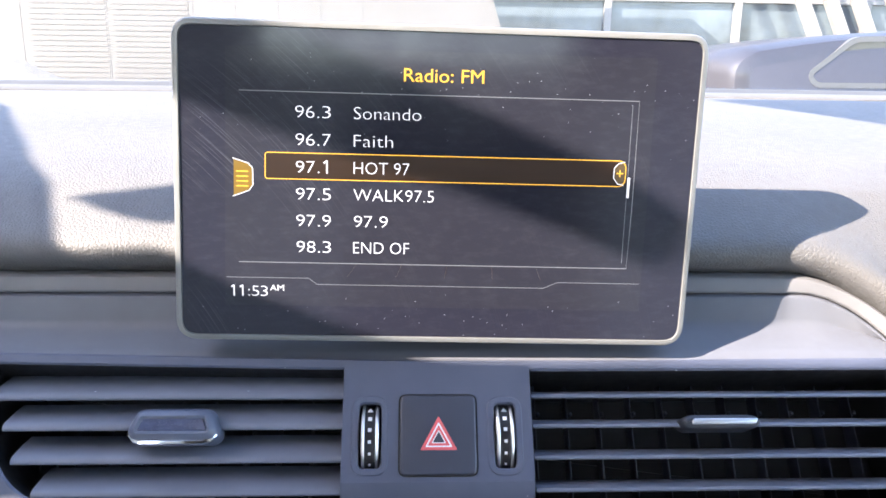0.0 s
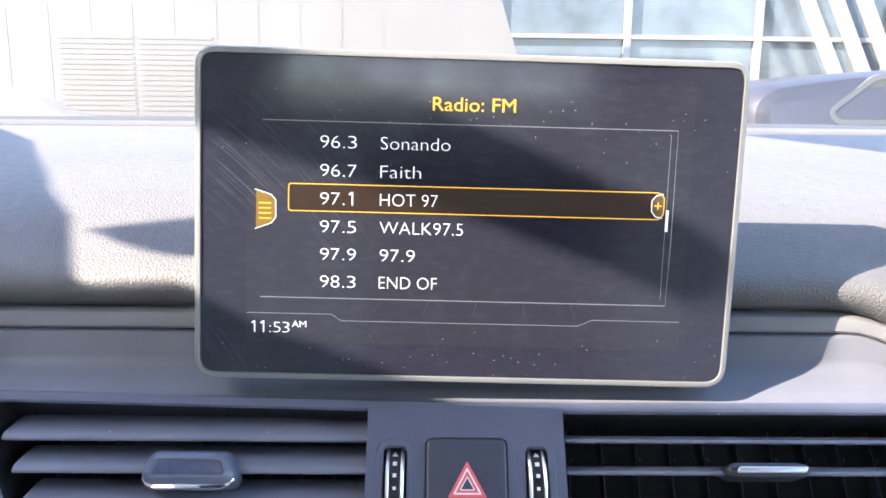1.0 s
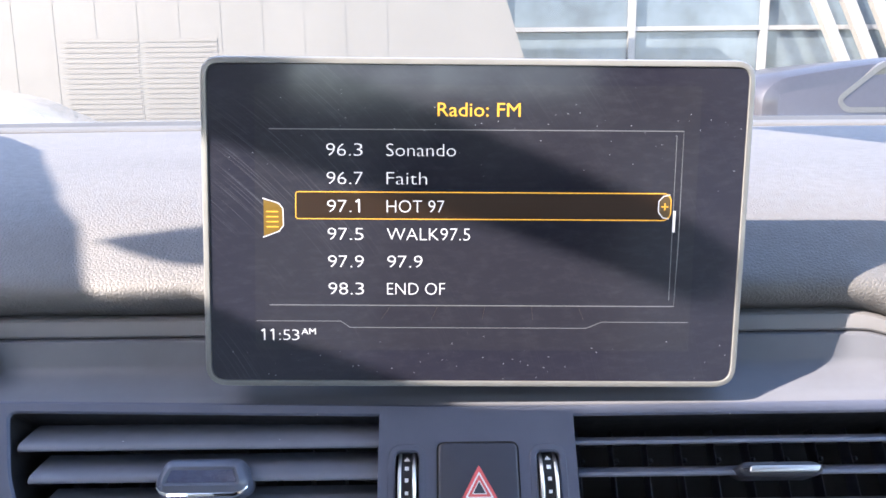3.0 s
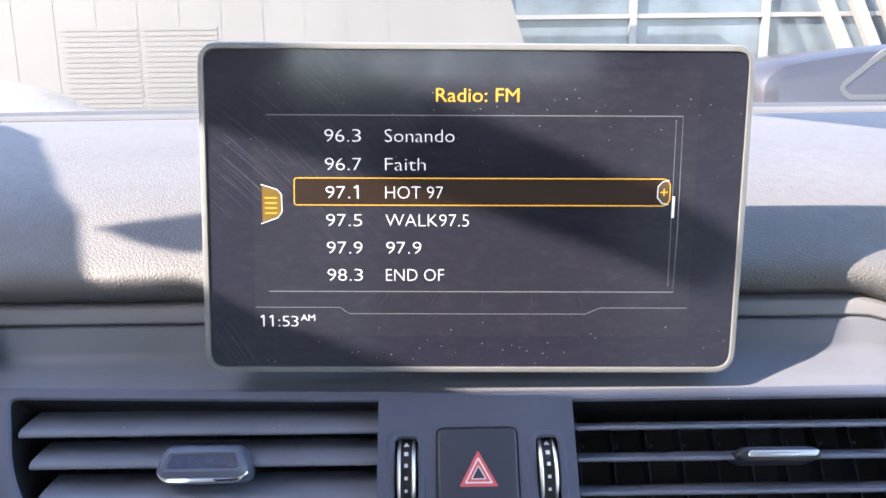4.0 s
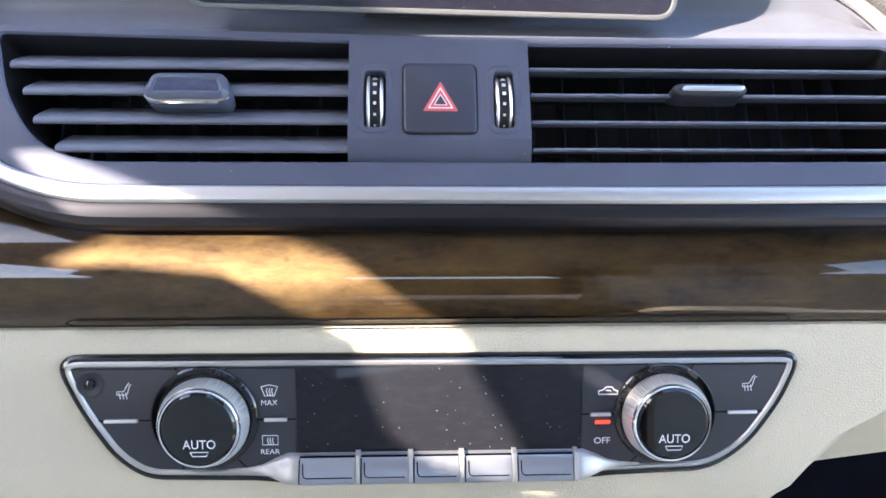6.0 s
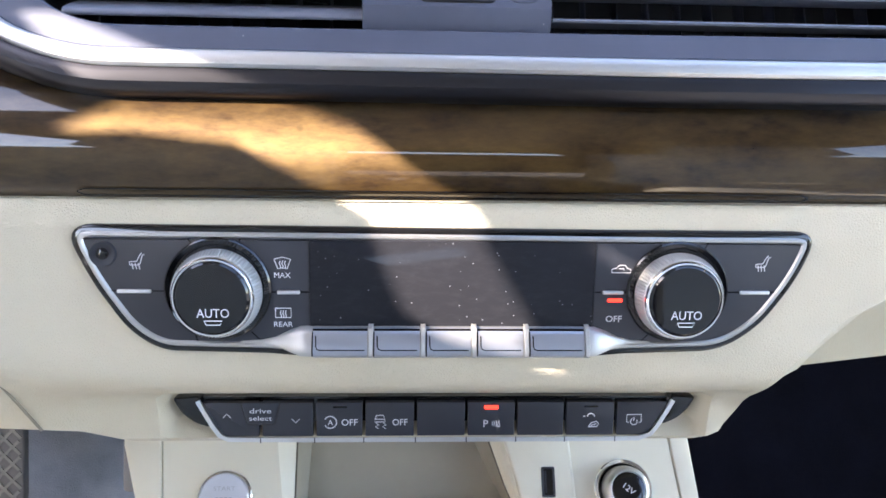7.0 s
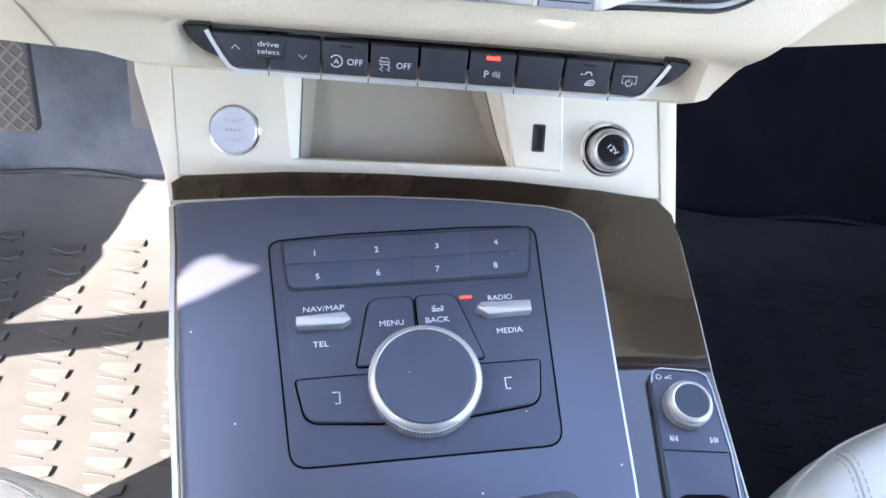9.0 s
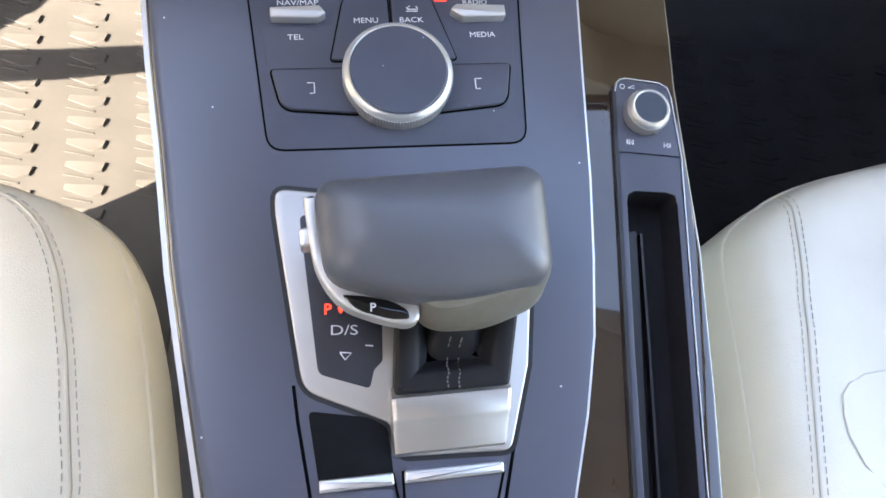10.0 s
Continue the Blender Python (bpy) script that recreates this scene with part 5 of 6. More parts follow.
# volume pad and narrow tray on the walnut edging
tray = thing("volume_pad_and_tray", at(CON, 122, -60, 0), "slim satin tray with volume knob beside the gear lever", "console tray")
bm = B()
for pts in ([(106.4, -25.4), (108.5, -120), (111, -240), (114.5, -236), (111.0, -120), (109.8, -50), (110.6, -46.4), (114, -44.6), (130, -44.2), (134, -45.4), (135.0, -50), (136.6, -120), (138.6, -236), (142, -240), (139.4, -120), (137.6, -25.4)],):
    prism(bm, CON, pts, 0, 2.6, 0.3)
part("tray_frame", bm, MODULE, tray, "dark grey satin frame")
bm = B()
o0, o1 = ring_of(bm, CON, TRAYI, 2.4), ring_of(bm, CON, offset(TRAYI, 2.0), -13.4)
bridge(bm, o0, o1)
bm.faces.new(o1)
part("tray_well", bm, RUBBER, tray, "black rubber tray base")
part("tray_rib", line2(B(), CON, [(121, -62), (123, -120), (126, -236)], 1.2, -13.4, -9), PITCH, tray)
part("tray_step", prism(B(), CON, kout([(113, -62), (116, -236), (121.5, -236), (119.5, -60)], 2), -13.4, -11), PITCH, tray)
bm = B()
prism(bm, CON, kout([(105.6, 14.0), (106.3, -24.9), (137.4, -24.9), (133.2, 13.0)], [5, 0, 0, 7]), 0, 2.8, 0.4)
pad = part("volume_pad", bm, MODULE, tray, "grey satin pad with white print")
part("silver_rim", line2(B(), CON, [(105.4, 7), (106.4, 12.0), (108, 13.8), (111, 14.6), (128, 14.0), (132.6, 12.0), (134.4, 6), (138.2, -25), (140.2, -120), (143, -240)], 0.5, 0.2, 3.0), SATIN, tray, "thin silver rim")
part("gap", line2(B(), CON, [(105.0, 9), (105.5, -25), (107.6, -120), (110.0, -240)], 1.6, 0.1, 2.65), PITCH, tray, smooth=False)
bm = B()
lathe(bm, CON, 119.6, -4.8, [(10.4, 2.4), (10.7, 4), (10.5, 9.4), (9.9, 11.6), (8.8, 12.7), (8.2, 12.5), (7.9, 11.2)], 48)
vk = part("volume_knob", bm, SATIN, tray, "knurled silver volume knob")
bm = B()
for i in range(60):
    prism(bm, turned(CON, 119.6, -4.8, 6.0 * i), [(10.3, -0.36), (11.0, -0.12), (11.0, 0.12), (10.3, 0.36)], 3.6, 9.4, cap0=False)
part("knurl", bm, SATIN, vk)
bm = B()
lathe(bm, CON, 119.6, -4.8, [(8.2, 9.8), (8.0, 12.2), (5, 12.2), (2, 12.1)], 40)
part("knob_top", bm, GLOSS, vk, "gloss dark knob top")
icon(CON, [[(-1.4, -0.9), (-1.4, 0.9)], [(-0.5, -0.9), (-1.3, 0), (-0.5, 0.9), (-0.5, -0.9)], [(0.7, -0.9), (-0.1, 0), (0.7, 0.9), (0.7, -0.9)]], 112.8, -19.6, 1.5, 2.85, pad)
icon(CON, [[(1.4, -0.9), (1.4, 0.9)], [(0.5, -0.9), (1.3, 0), (0.5, 0.9), (0.5, -0.9)], [(-0.7, -0.9), (0.1, 0), (-0.7, 0.9), (-0.7, -0.9)]], 130.6, -19.6, 1.5, 2.85, pad)
icon(CON, [[(math.cos(radians(a)), math.sin(radians(a))) for a in range(0, 361, 30)]], 109.2, 10.0, 1.2, 2.85, pad)
icon(CON, [[(-1.4, -0.6), (1.6, 0.9), (1.6, -0.6), (-1.4, -0.6)]], 113.6, 10.2, 1.1, 2.85, pad)

# ---------------------------------------------------------------- gear lever
lever = thing("gear_lever", at(CON, 20, -110, 0), "leather gear lever head on a silver shift gate", "gear lever")
GATE = kout([(-54.0, -58.0), (-52.5, -70), (-34.0, -146.0), (3, -157.5), (8.4, -171), (55.0, -166.5), (62.0, -130), (64, -60)], [8, 0, 7, 3, 4, 4, 0, 4])
part("gap", prism(B(), CON, offset(GATE, -2.0), 1.0, 1.85), PITCH, lever)
part("shift_gate", prism(B(), CON, GATE, 1.2, 3.0, 1.0), GATE_SILVER, lever, "satin silver shift gate")
IND = kout([(-42.0, -70), (-28.2, -139.0), (-6.2, -143.8), (-5.0, -136), (-1.6, -132), (-3.0, -112), (-9, -66)], [3, 3, 2, 1, 1, 0, 2])
ind = part("gear_indicator", prism(B(), CON, IND, 2.0, 3.3, 0.2), KEYBLACK, lever, "black gear position panel")
lettering("D/S", turned(CON, -18.6, -119.6, 4), 0, 0, 3.35, 4.4, WHITE_INK, ind, width=11.4)
lettering("P", turned(CON, -26.2, -111.0, 4), 0, 0, 3.35, 4.8, LED, ind, bold=0.05)
part("red_dot", prism(B(), turned(CON, -20.8, -110.6, 4), [(0, -2.2), (1.3, 0), (0, 2.2), (-1.3, 0)], 3.2, 3.4), LED, ind)
icon(CON, [[(-1.2, 0.6), (1.2, 0.6), (0, -0.9), (-1.2, 0.6)]], -17.4, -130.6, 2.0, 3.32, ind, 0.6)
icon(CON, [[(-1, 0), (1, 0)]], -7.6, -125.8, 1.7, 3.32, ind, 0.7)
icon(CON, [[(-1, 0), (1, 0)], [(0, -1), (0, 1)]], -8.6, -107.0, 1.5, 3.32, ind, 0.6)
bm = B()
rows = []
for v, w in ((-143.6, 9.6), (-145, 11), (-153.0, 10.6), (-154.6, 9.6), (-157, 8.0), (-163, 6.2), (-167.0, 4.6), (-168.6, 1.5)):
    k = (v + 143.6) / -25
    rows.append([at(CON, u, v + 0.142 * (u - 27.5), w * q) for u, q in ((1.6 + 3.5 * k, 0.2), (2.4 + 3.5 * k, 0.9), (4 + 3.5 * k, 1), (28, 1), (51.6 - k, 1), (53.0 - k, 0.9), (53.8 - k, 0.2))])
slab(bm, rows, (0, 0.004, -0.003))
part("gate_block", bm, GATE_SILVER, lever, "satin silver lower block")
boot = B()
BQ = kout([(0.5, -60), (3.4, -147.5), (52.6, -140.5), (61, -60)], [3, 3, 3, 3])
rings = [ring_of(boot, CON, offset(BQ, d), w) for d, w in ((0, 2.8), (0.4, 9), (1.8, 10.8), (3.5, 11.2), (8, 10.8), (10, 9.6), (11.5, 7), (13, 5))]
BI = kout([(13.5, -73), (16.0, -134), (40.2, -130.5), (47.5, -73)], [9, 9, 9, 9])
rings += [ring_of(boot, CON, [(29 + (p[0] - 29) * k, -105 + sh + (p[1] + 105) * k) for p in BI], w) for k, w, sh in ((0.92, 4.6, 0), (0.82, 6.4, 1), (0.72, 9, 2.5), (0.62, 13, 5), (0.5, 19, 9), (0.42, 30, 11))]
for p, q in zip(rings, rings[1:]):
    bridge(boot, p, q)
boot.faces.new(rings[-1])
part("boot", boot, plain("black_leather_boot", (0.010, 0.010, 0.0115), 0.6, spec=0.25, grain=0.0003, gscale=900), lever, "black leather boot with seam")
seam = B()
for s in (-2.4, 2.4):
    rise = [(0, 9.5), (1.8, 11.0), (3.5, 11.4), (8, 11.0), (10, 9.8), (11.5, 7.2), (13, 5.2), (15.5, 4.7), (18.5, 6.3), (21, 10.3), (22.5, 18.3)]
    for i in range(12):
        d0 = 1.6 + 1.75 * i
        pts = []
        for d in (d0, d0 + 0.5, d0 + 1.05):
            k = max(j for j in range(len(rise) - 1) if rise[j][0] <= d)
            f = (d - rise[k][0]) / (rise[k + 1][0] - rise[k][0])
            pts.append(at(CON, 28 + s + 0.3 * math.sin(d), -144.0 + d, rise[k][1] + f * (rise[k + 1][1] - rise[k][1])))
        tube(seam, pts, 0.00032, 5)
part("boot_stitching", seam, plain("dark_thread", (0.16, 0.155, 0.15), 0.8), lever)
HEAD = kout([(-35, -71), (-27.5, -108.5), (14, -116.5), (57.0, -103.5), (60.5, -98), (56.5, -60), (50, -56)], [8, 9, 20, 10, 6, 6, 6])
rings = []
bm = B()
for k, w in ((0.72, 20), (0.88, 24), (0.965, 29), (1.0, 36), (1.0, 44), (0.985, 49), (0.94, 52.6), (0.85, 55.6), (0.68, 58.6), (0.45, 61.0), (0.2, 62.2)):
    rings.append(ring_of(bm, CON, [(14 + (p[0] - 14) * (1 - (1 - k) * 0.6), -87 + (p[1] + 87) * k) for p in HEAD], w))
for p, q in zip(rings, rings[1:]):
    bridge(bm, p, q)
bm.faces.new(rings[-1]), bm.faces.new(rings[0])
head = part("lever_head", bm, plain("dark_leather_grip", (0.068, 0.074, 0.088), 0.45, var=0.06, vscale=30, grain=0.00004, gscale=2200, spec=0.8), lever, "broad dark leather lever head")
low = B()
BL = [(4, -100), (11.2, -117.9), (16, -120.5), (22, -121.1), (38.9, -119.3), (52.4, -112.9), (62.0, -107.5), (65, -97), (60, -82), (40, -84)]
TL = [(6, -100), (9.6, -114.5), (15, -117), (22, -116.5), (36, -112), (52, -105.6), (60.5, -101), (62.0, -95.5), (58, -82), (40, -84)]
LR = [4, 3, 4, 8, 12, 8, 5, 6, 6, 4]
rings = []
for mixed, k, w in ((0, 0.74, 9), (0, 0.9, 13), (0, 0.98, 18), (0.15, 1, 23), (0.5, 1, 31), (0.85, 1, 38), (1, 1.0, 41), (1, 0.96, 44), (1, 0.85, 46), (1, 0.6, 46.6)):
    o = [(25 + (p[0] + (q[0] - p[0]) * mixed - 25) * k, -95 + (p[1] + (q[1] - p[1]) * mixed + 95) * k) for p, q in zip(BL, TL)]
    rings.append(ring_of(low, CON, fillet(o, LR, 4), w))
for p, q in zip(rings, rings[1:]):
    bridge(low, p, q)
low.faces.new(rings[0]), low.faces.new(rings[-1])
# same leather as the head; warm bounce light is put into this colour
part("head_underside", low, leather("bounce_lit_leather", (0.15, 0.14, 0.112), 1500, 0.00012, 0.45), head, "leather lower edge with warm bounce light in its colour")
bm = B()
prism(bm, CON, kout([(-38.9, -73), (-36.6, -84), (-32.6, -100.5), (-26.9, -109.9), (-19.5, -116.8), (-5.2, -121.0), (5.9, -122.2), (10.0, -120), (9.5, -112), (-9.2, -107), (-22, -104), (-29.6, -94), (-33.6, -71.5)], [1, 20, 20, 12, 12, 20, 3, 2, 2, 8, 10, 12, 1]), 27, 38, 1.6)
part("head_trim", bm, SATIN, head, "satin silver trim round the lever head")
bm = B()
prism(bm, CON, kout([(-20.9, -112), (-12, -111.9), (-1, -113.3), (5.1, -116.4), (6.2, -119.8), (-0.6, -120.6), (-14.7, -117.8)], [1.5, 3, 5, 2, 1.5, 4, 4]), 31, 38.7, 0.6)
btn = part("park_button", bm, GLOSS, head, "gloss black park button")
lettering("P", turned(CON, -8.4, -116.2, 4), 0, 0, 38.85, 3.4, WHITE_INK, btn, bold=0.08)
bm = B()
prism(bm, CON, kout([(-34.5, -84), (-33.5, -92), (-38.5, -93), (-39.5, -85)], 2), 24, 34, 1.5)
part("release_catch", bm, ALU, head, "small silver catch")

# lids behind the lever
for pts, bar, nm in (([(-31.2, -154.2), (-24.4, -183), (6.0, -180), (2.4, -159.6), (-5, -155.6)], [(-24.0, -186.5), (-24.6, -181.4), (5.2, -177.3), (6.2, -182.1)], True), ([(9.5, -175), (12, -205), (50, -200), (53, -171.5)], [(10.3, -181.5), (9.9, -176.6), (51.0, -171.1), (51.6, -175.6)], False)):
    lid = thing("parking_switch_well" if nm else "cup_holder_lid", at(CON, pts[0][0], pts[0][1], 1), "flat dark patch drawn as a shaded recess, with a silver bar" if nm else "dark sliding lid with a silver bar", "console lid")
    # the well is an uncut plate; the hollow's shade is put into its colour
    part("well" if nm else "lid", prism(B(), CON, kout(pts, 3), 1.2, 2.1 if nm else 2.4, 0.2), plain("recess_shade", (0.004, 0.004, 0.005), 0.7, var=0.0, spec=0.15) if nm else CONSOLE, lid)
    part("silver_bar", prism(B(), CON, kout(bar, 1.0), 1.6, 5.2, 1.2), ALU, lid, "satin silver bar")
lid = thing("cup_holder_lid", at(CON, -10, -200, 1), "dark sliding lid with a silver bar", "console lid")
part("lid", prism(B(), CON, kout([(-23, -186), (-20, -226), (8, -222), (6.4, -183.6)], 3), 1.2, 2.4, 0.2), CONSOLE, lid)
part("gap", line2(B(), CON, [(-38.0, -144), (-34.8, -159.2), (-27.5, -187.8), (-17, -240)], 1.5, 1.4, 1.8), GAPB, lid, smooth=False)
part("gap", line2(B(), CON, [(62.5, -108), (60.8, -132.9), (58.8, -146.8), (53.1, -185.4), (46, -240)], 1.5, 1.4, 1.8), GAPB, lid, smooth=False)
for pts in ([(5.3, -177.6), (8.0, -187.0), (13, -240)], [(9.4, -176.6), (10.5, -186.9), (15, -240)], [(51.8, -174.5), (49.7, -185.7), (42, -240)]):
    part("gap", line2(B(), CON, pts, 1.1, 2.2, 2.6), GAPB, lid, smooth=False)

# ---------------------------------------------------------------- seats
def lerp_table(table, x):
    for (a, p), (b, q) in zip(table, table[1:]):
        if a <= x <= b:
            t = (x - a) / (b - a)
            return p + (q - p) * t
    return table[0][1] if x < table[0][0] else table[-1][1]


NOSE = [(-0.70, 0.0), (-0.19, 0.0), (-0.12, -0.006), (-0.07, -0.014), (-0.03, -0.028), (0.0, -0.052), (0.016, -0.10)]


def seat_cushion(name, inner, outer, label, sign, under):
    """A cushion; inner(y): the edge beside the console; sign: +1 where the seat lies to the right of it."""
    raw = inner

    def inner(y):
        return sum(raw(y + d) for d in (-0.014, -0.007, 0, 0.007, 0.014)) / 5

    def seam_x(y):
        return inner(min(y, -0.13)) - 0.036 * min(1.3, max(0.0, (-0.08 - y) / 0.27)) if sign > 0 else inner(y)

    seat = thing(name, (inner(-0.35) + sign * 0.25, -0.35, 0.42), label, "car seat")
    ys = [lerp for lerp in span(-0.70, -0.22, 13)] + [-0.205, -0.19, -0.177, -0.165, -0.152, -0.14, -0.13, -0.12] + [-0.112 + 0.007 * k for k in range(20)] + [0.027]
    ys = [y for y in ys if y + outer < 0.0165]
    prof = [(0.004, -0.100), (0.000, -0.075), (0.002, -0.045), (0.0045, -0.033), (0.008, -0.024), (0.013, -0.0150), (0.020, -0.0075), (0.028, -0.0025), (0.038, 0.0), (0.060, -0.001), (0.070, -0.0022), (0.085, -0.004), (0.120, -0.017), (0.160, -0.030), (0.26, -0.036), (0.36, -0.030), (0.44, -0.003), (0.48, -0.012), (0.50, -0.05), (0.496, -0.10)]
    rows = []
    for y in ys:
        x0 = inner(y)
        front = lerp_table([(-0.70, 0.0), (-0.19, 0.0), (-0.12, -0.006), (-0.07, -0.014), (-0.03, -0.028), (0.0, -0.052), (0.016, -0.10)], y + outer)
        rows.append([(x0 + sign * dx, y, max(0.640 + front + dz, under - 0.03 * (0.02 - y - outer if y + outer > -0.1 else 0.12))) for dx, dz in prof])
    if sign < 0:
        rows = [[(x, y - 0.65 * smooth01(-0.30, -0.10, y) * max(0.0, -x - 0.35), z) for x, y, z in row] for row in rows]
    bm = B()
    grid(bm, rows)
    cushion = part("cushion", bm, SEAT, seat, "cream leather cushion with piped bolster")
    def top(x, y):
        front = lerp_table(NOSE, y + outer)
        return 0.640 + front + lerp_table(prof[1:], sign * (x - inner(y)))

    back = 0.016 if sign < 0 else 0.0
    for dx in (0.063 - back, 0.073 - back):
        st = B()
        y = -0.69
        while y + outer < -0.004:
            pts = [(seam_x(yy) + sign * dx, yy, top(seam_x(yy) + sign * dx, yy) + 0.0004) for yy in (y, y + 0.0042)]
            if sign * (pts[1][0] - inner(y + 0.0042)) > 0.014:
                tube(st, pts, 0.00045, 4)
            y += 0.0068
        part("stitching", st, STITCH, cushion, "grey double stitching")
    line = B()
    tube(line, [(seam_x(y) + sign * (0.068 - back), y, top(seam_x(y) + sign * (0.068 - back), y) + 0.0002) for y in ys if y + outer < 0.004 and sign * (seam_x(y) - inner(y)) + 0.068 - back > 0.014], 0.0011, 6)
    part("seam", line, plain("seam_shadow", (0.48, 0.455, 0.395), 0.8, var=0.0), cushion, "sewn seam line")
    pipe = B()
    tube(pipe, [(inner(y) + sign * 0.009, y, 0.6405 - 0.022 + lerp_table([(-0.70, 0.0), (-0.19, 0.0), (-0.12, -0.006), (-0.07, -0.014), (-0.03, -0.028), (0.0, -0.052), (0.016, -0.10)], y + outer)) for y in ys[:-1]], 0.0016, 6)
    part("piping", pipe, SEAT, cushion)
    bb = B()
    mid = inner(-0.4) + sign * 0.25
    rows = []
    for y, z in ((-0.62, 0.62), (-0.68, 0.70), (-0.74, 0.95), (-0.80, 1.18), (-0.83, 1.24), (-0.89, 1.24), (-0.90, 1.1), (-0.84, 0.6)):
        rows.append([(mid + s, y - 0.03 * (1 - abs(s) / 0.25), z) for s in span(-0.25, 0.25, 9)])
    slab(bb, rows, (0, -0.004, 0))
    part("backrest", bb, SEAT, seat, "cream leather backrest")
    hb = B()
    prism(hb, plane((mid, -0.86, 1.33), (1, 0, 0), (0, -0.25, 1)), box2(-130, -85, 130, 85, 45, 6), -45, 45, 20)
    part("headrest", hb, SEAT, seat, "cream leather headrest")
    sh = B()
    prism(sh, plane((mid, -0.50, 0.46), (1, 0, 0), (0, 1, 0)), box2(-215, -230, 215, 230, 30, 4), -10, 85)
    part("seat_base", sh, PITCH, seat, "black seat base")
    return seat


seat_cushion("car_seat", lambda y: lerp_table([(-0.70, -0.096), (-0.30, -0.112), (-0.22, -0.133), (-0.17, -0.150), (-0.145, -0.162), (-0.12, -0.180), (-0.105, -0.198), (-0.093, -0.222), (-0.085, -0.25), (-0.075, -0.30), (-0.06, -0.36)], y), 0.075, "cream leather driver seat with stitched bolster", -1, 0.583)
seat_right = seat_cushion("car_seat", lambda y: lerp_table([(-0.70, 0.258), (-0.29, 0.255), (-0.15, 0.254), (-0.10, 0.258), (-0.085, 0.268), (-0.072, 0.285), (-0.04, 0.327), (-0.015, 0.385), (0.0, 0.415), (0.02, 0.455), (0.03, 0.50)], y), -0.012, "cream leather passenger seat with stitched bolster", 1, 0.53)

seam = B()
tube(seam, [(0.40, -0.193, 0.6135), (0.376, -0.197, 0.6228), (0.352, -0.2036, 0.6316), (0.334, -0.213, 0.6372), (0.3265, -0.2218, 0.6381), (0.3245, -0.236, 0.6383), (0.3255, -0.250, 0.6382), (0.333, -0.268, 0.6374), (0.35, -0.284, 0.632)], 0.0006, 6)
part("insert_seam", seam, plain("seam_crease", (0.52, 0.495, 0.43), 0.8, var=0.0), seat_right, "curved seam of the seat insert")

# ---------------------------------------------------------------- footwells
def floor_sheet(x0, x1, name, label, cloth):
    prof = [(-0.95, 0.445), (-0.2, 0.445), (0.10, 0.446), (0.20, 0.452), (0.255, 0.468), (0.285, 0.50), (0.30, 0.515), (0.36, 0.58), (0.45, 0.70), (0.55, 0.86), (0.58, 1.0)]
    rows = [[(x, y, z + 0.004 * noise.noise((x * 9, y * 9, 0))) for x in span(x0, x1, 26)] for y, z in prof]
    ob = part(name, slab(B(), rows, (0, 0.01, -0.03)), cloth, None, label, kind="structure", category="floor")
    return ob


floor_sheet(-0.74, -0.02, "floor_driver", "carpeted driver footwell rising to the bulkhead, daylight in its colour", CARPET)
floor_sheet(-0.02, 0.74, "floor_passenger", "carpeted passenger footwell rising to the bulkhead, shade in its colour", DARK_CARPET)


def mat_height(y):
    return lerp_table([(-0.60, 0.4535), (0.08, 0.4545), (0.18, 0.460), (0.235, 0.472), (0.262, 0.490), (0.285, 0.512)], y)


def rubber_mat(name, x0, x1, label, rubber):
    mat = thing(name, ((x0 + x1) / 2, 0.0, 0.455), label, "floor mat")
    ys = span(-0.55, 0.06, 12) + span(0.08, 0.285, 16)
    bm = B()
    slab(bm, [[(x, y, mat_height(y)) for x in span(x0, x1, 14)] for y in ys], (0, 0.003, -0.008))
    part("base", bm, rubber, mat, "dark rubber sheet")
    rim = B()
    tube(rim, [(x, 0.287 + 0.006 * math.sin(x * 30), mat_height(0.285) + 0.002) for x in span(x0, x1, 20)], 0.0026, 6, 0.8)
    part("rim", rim, rubber, mat, "raised rubber rim")
    lug = B()
    turn = Matrix.Rotation(radians(9.5), 4, "Z")
    for i in range(-8, 9):
        for j in range(-14, 15):
            c = turn @ Vector((i * 0.0632, j * 0.0248, 0)) + Vector((-0.2545 if x0 < 0 else 0.39, 0.034, 0))
            if not (x0 + 0.045 < c.x < x1 - 0.012 and -0.32 < c.y < 0.235):
                continue
            m = Matrix.Translation((c.x, c.y, mat_height(c.y))) @ turn @ Matrix.Rotation(radians(-11), 4, "Z")
            vs = [[lug.verts.new(m @ Vector((x * 0.001, y * 0.001, z * 0.001))) for x, y, z in ring] for ring in (
                ((-38, -2, -0.5), (-15, -8.5, -0.5), (-1, -4.5, -0.5), (0.6, 5.0, -0.5), (-2, 6.2, -0.5), (-38, 5, -0.5)),
                ((-36, -1.4, 0.3), (-15, -7.2, 0.9), (-2.4, -3.6, 2.6), (-0.9, 4.2, 2.6), (-3, 5.2, 2.2), (-36, 4, 0.3)))]
            bridge(lug, vs[0], vs[1])
            lug.faces.new(vs[1])
            ridge = m @ Matrix.Translation((-0.022, -0.0115, 0)) @ Matrix.Rotation(radians(-4), 4, "Z") @ Matrix.Diagonal((0.001, 0.001, 0.001, 1))
            prism(lug, ridge, [(-14, -0.9), (13, -0.9), (13, 0.9), (-14, 0.9)], -0.5, 0.9, 0.35, cap0=False)
    part("tread", lug, rubber, mat, "moulded tread blocks", kind="stuff")
    return mat


rubber_mat("driver_floor_mat", -0.66, -0.168, "rubber driver floor mat with moulded tread, sunlit tone in its colour", RUBBER_LIT)
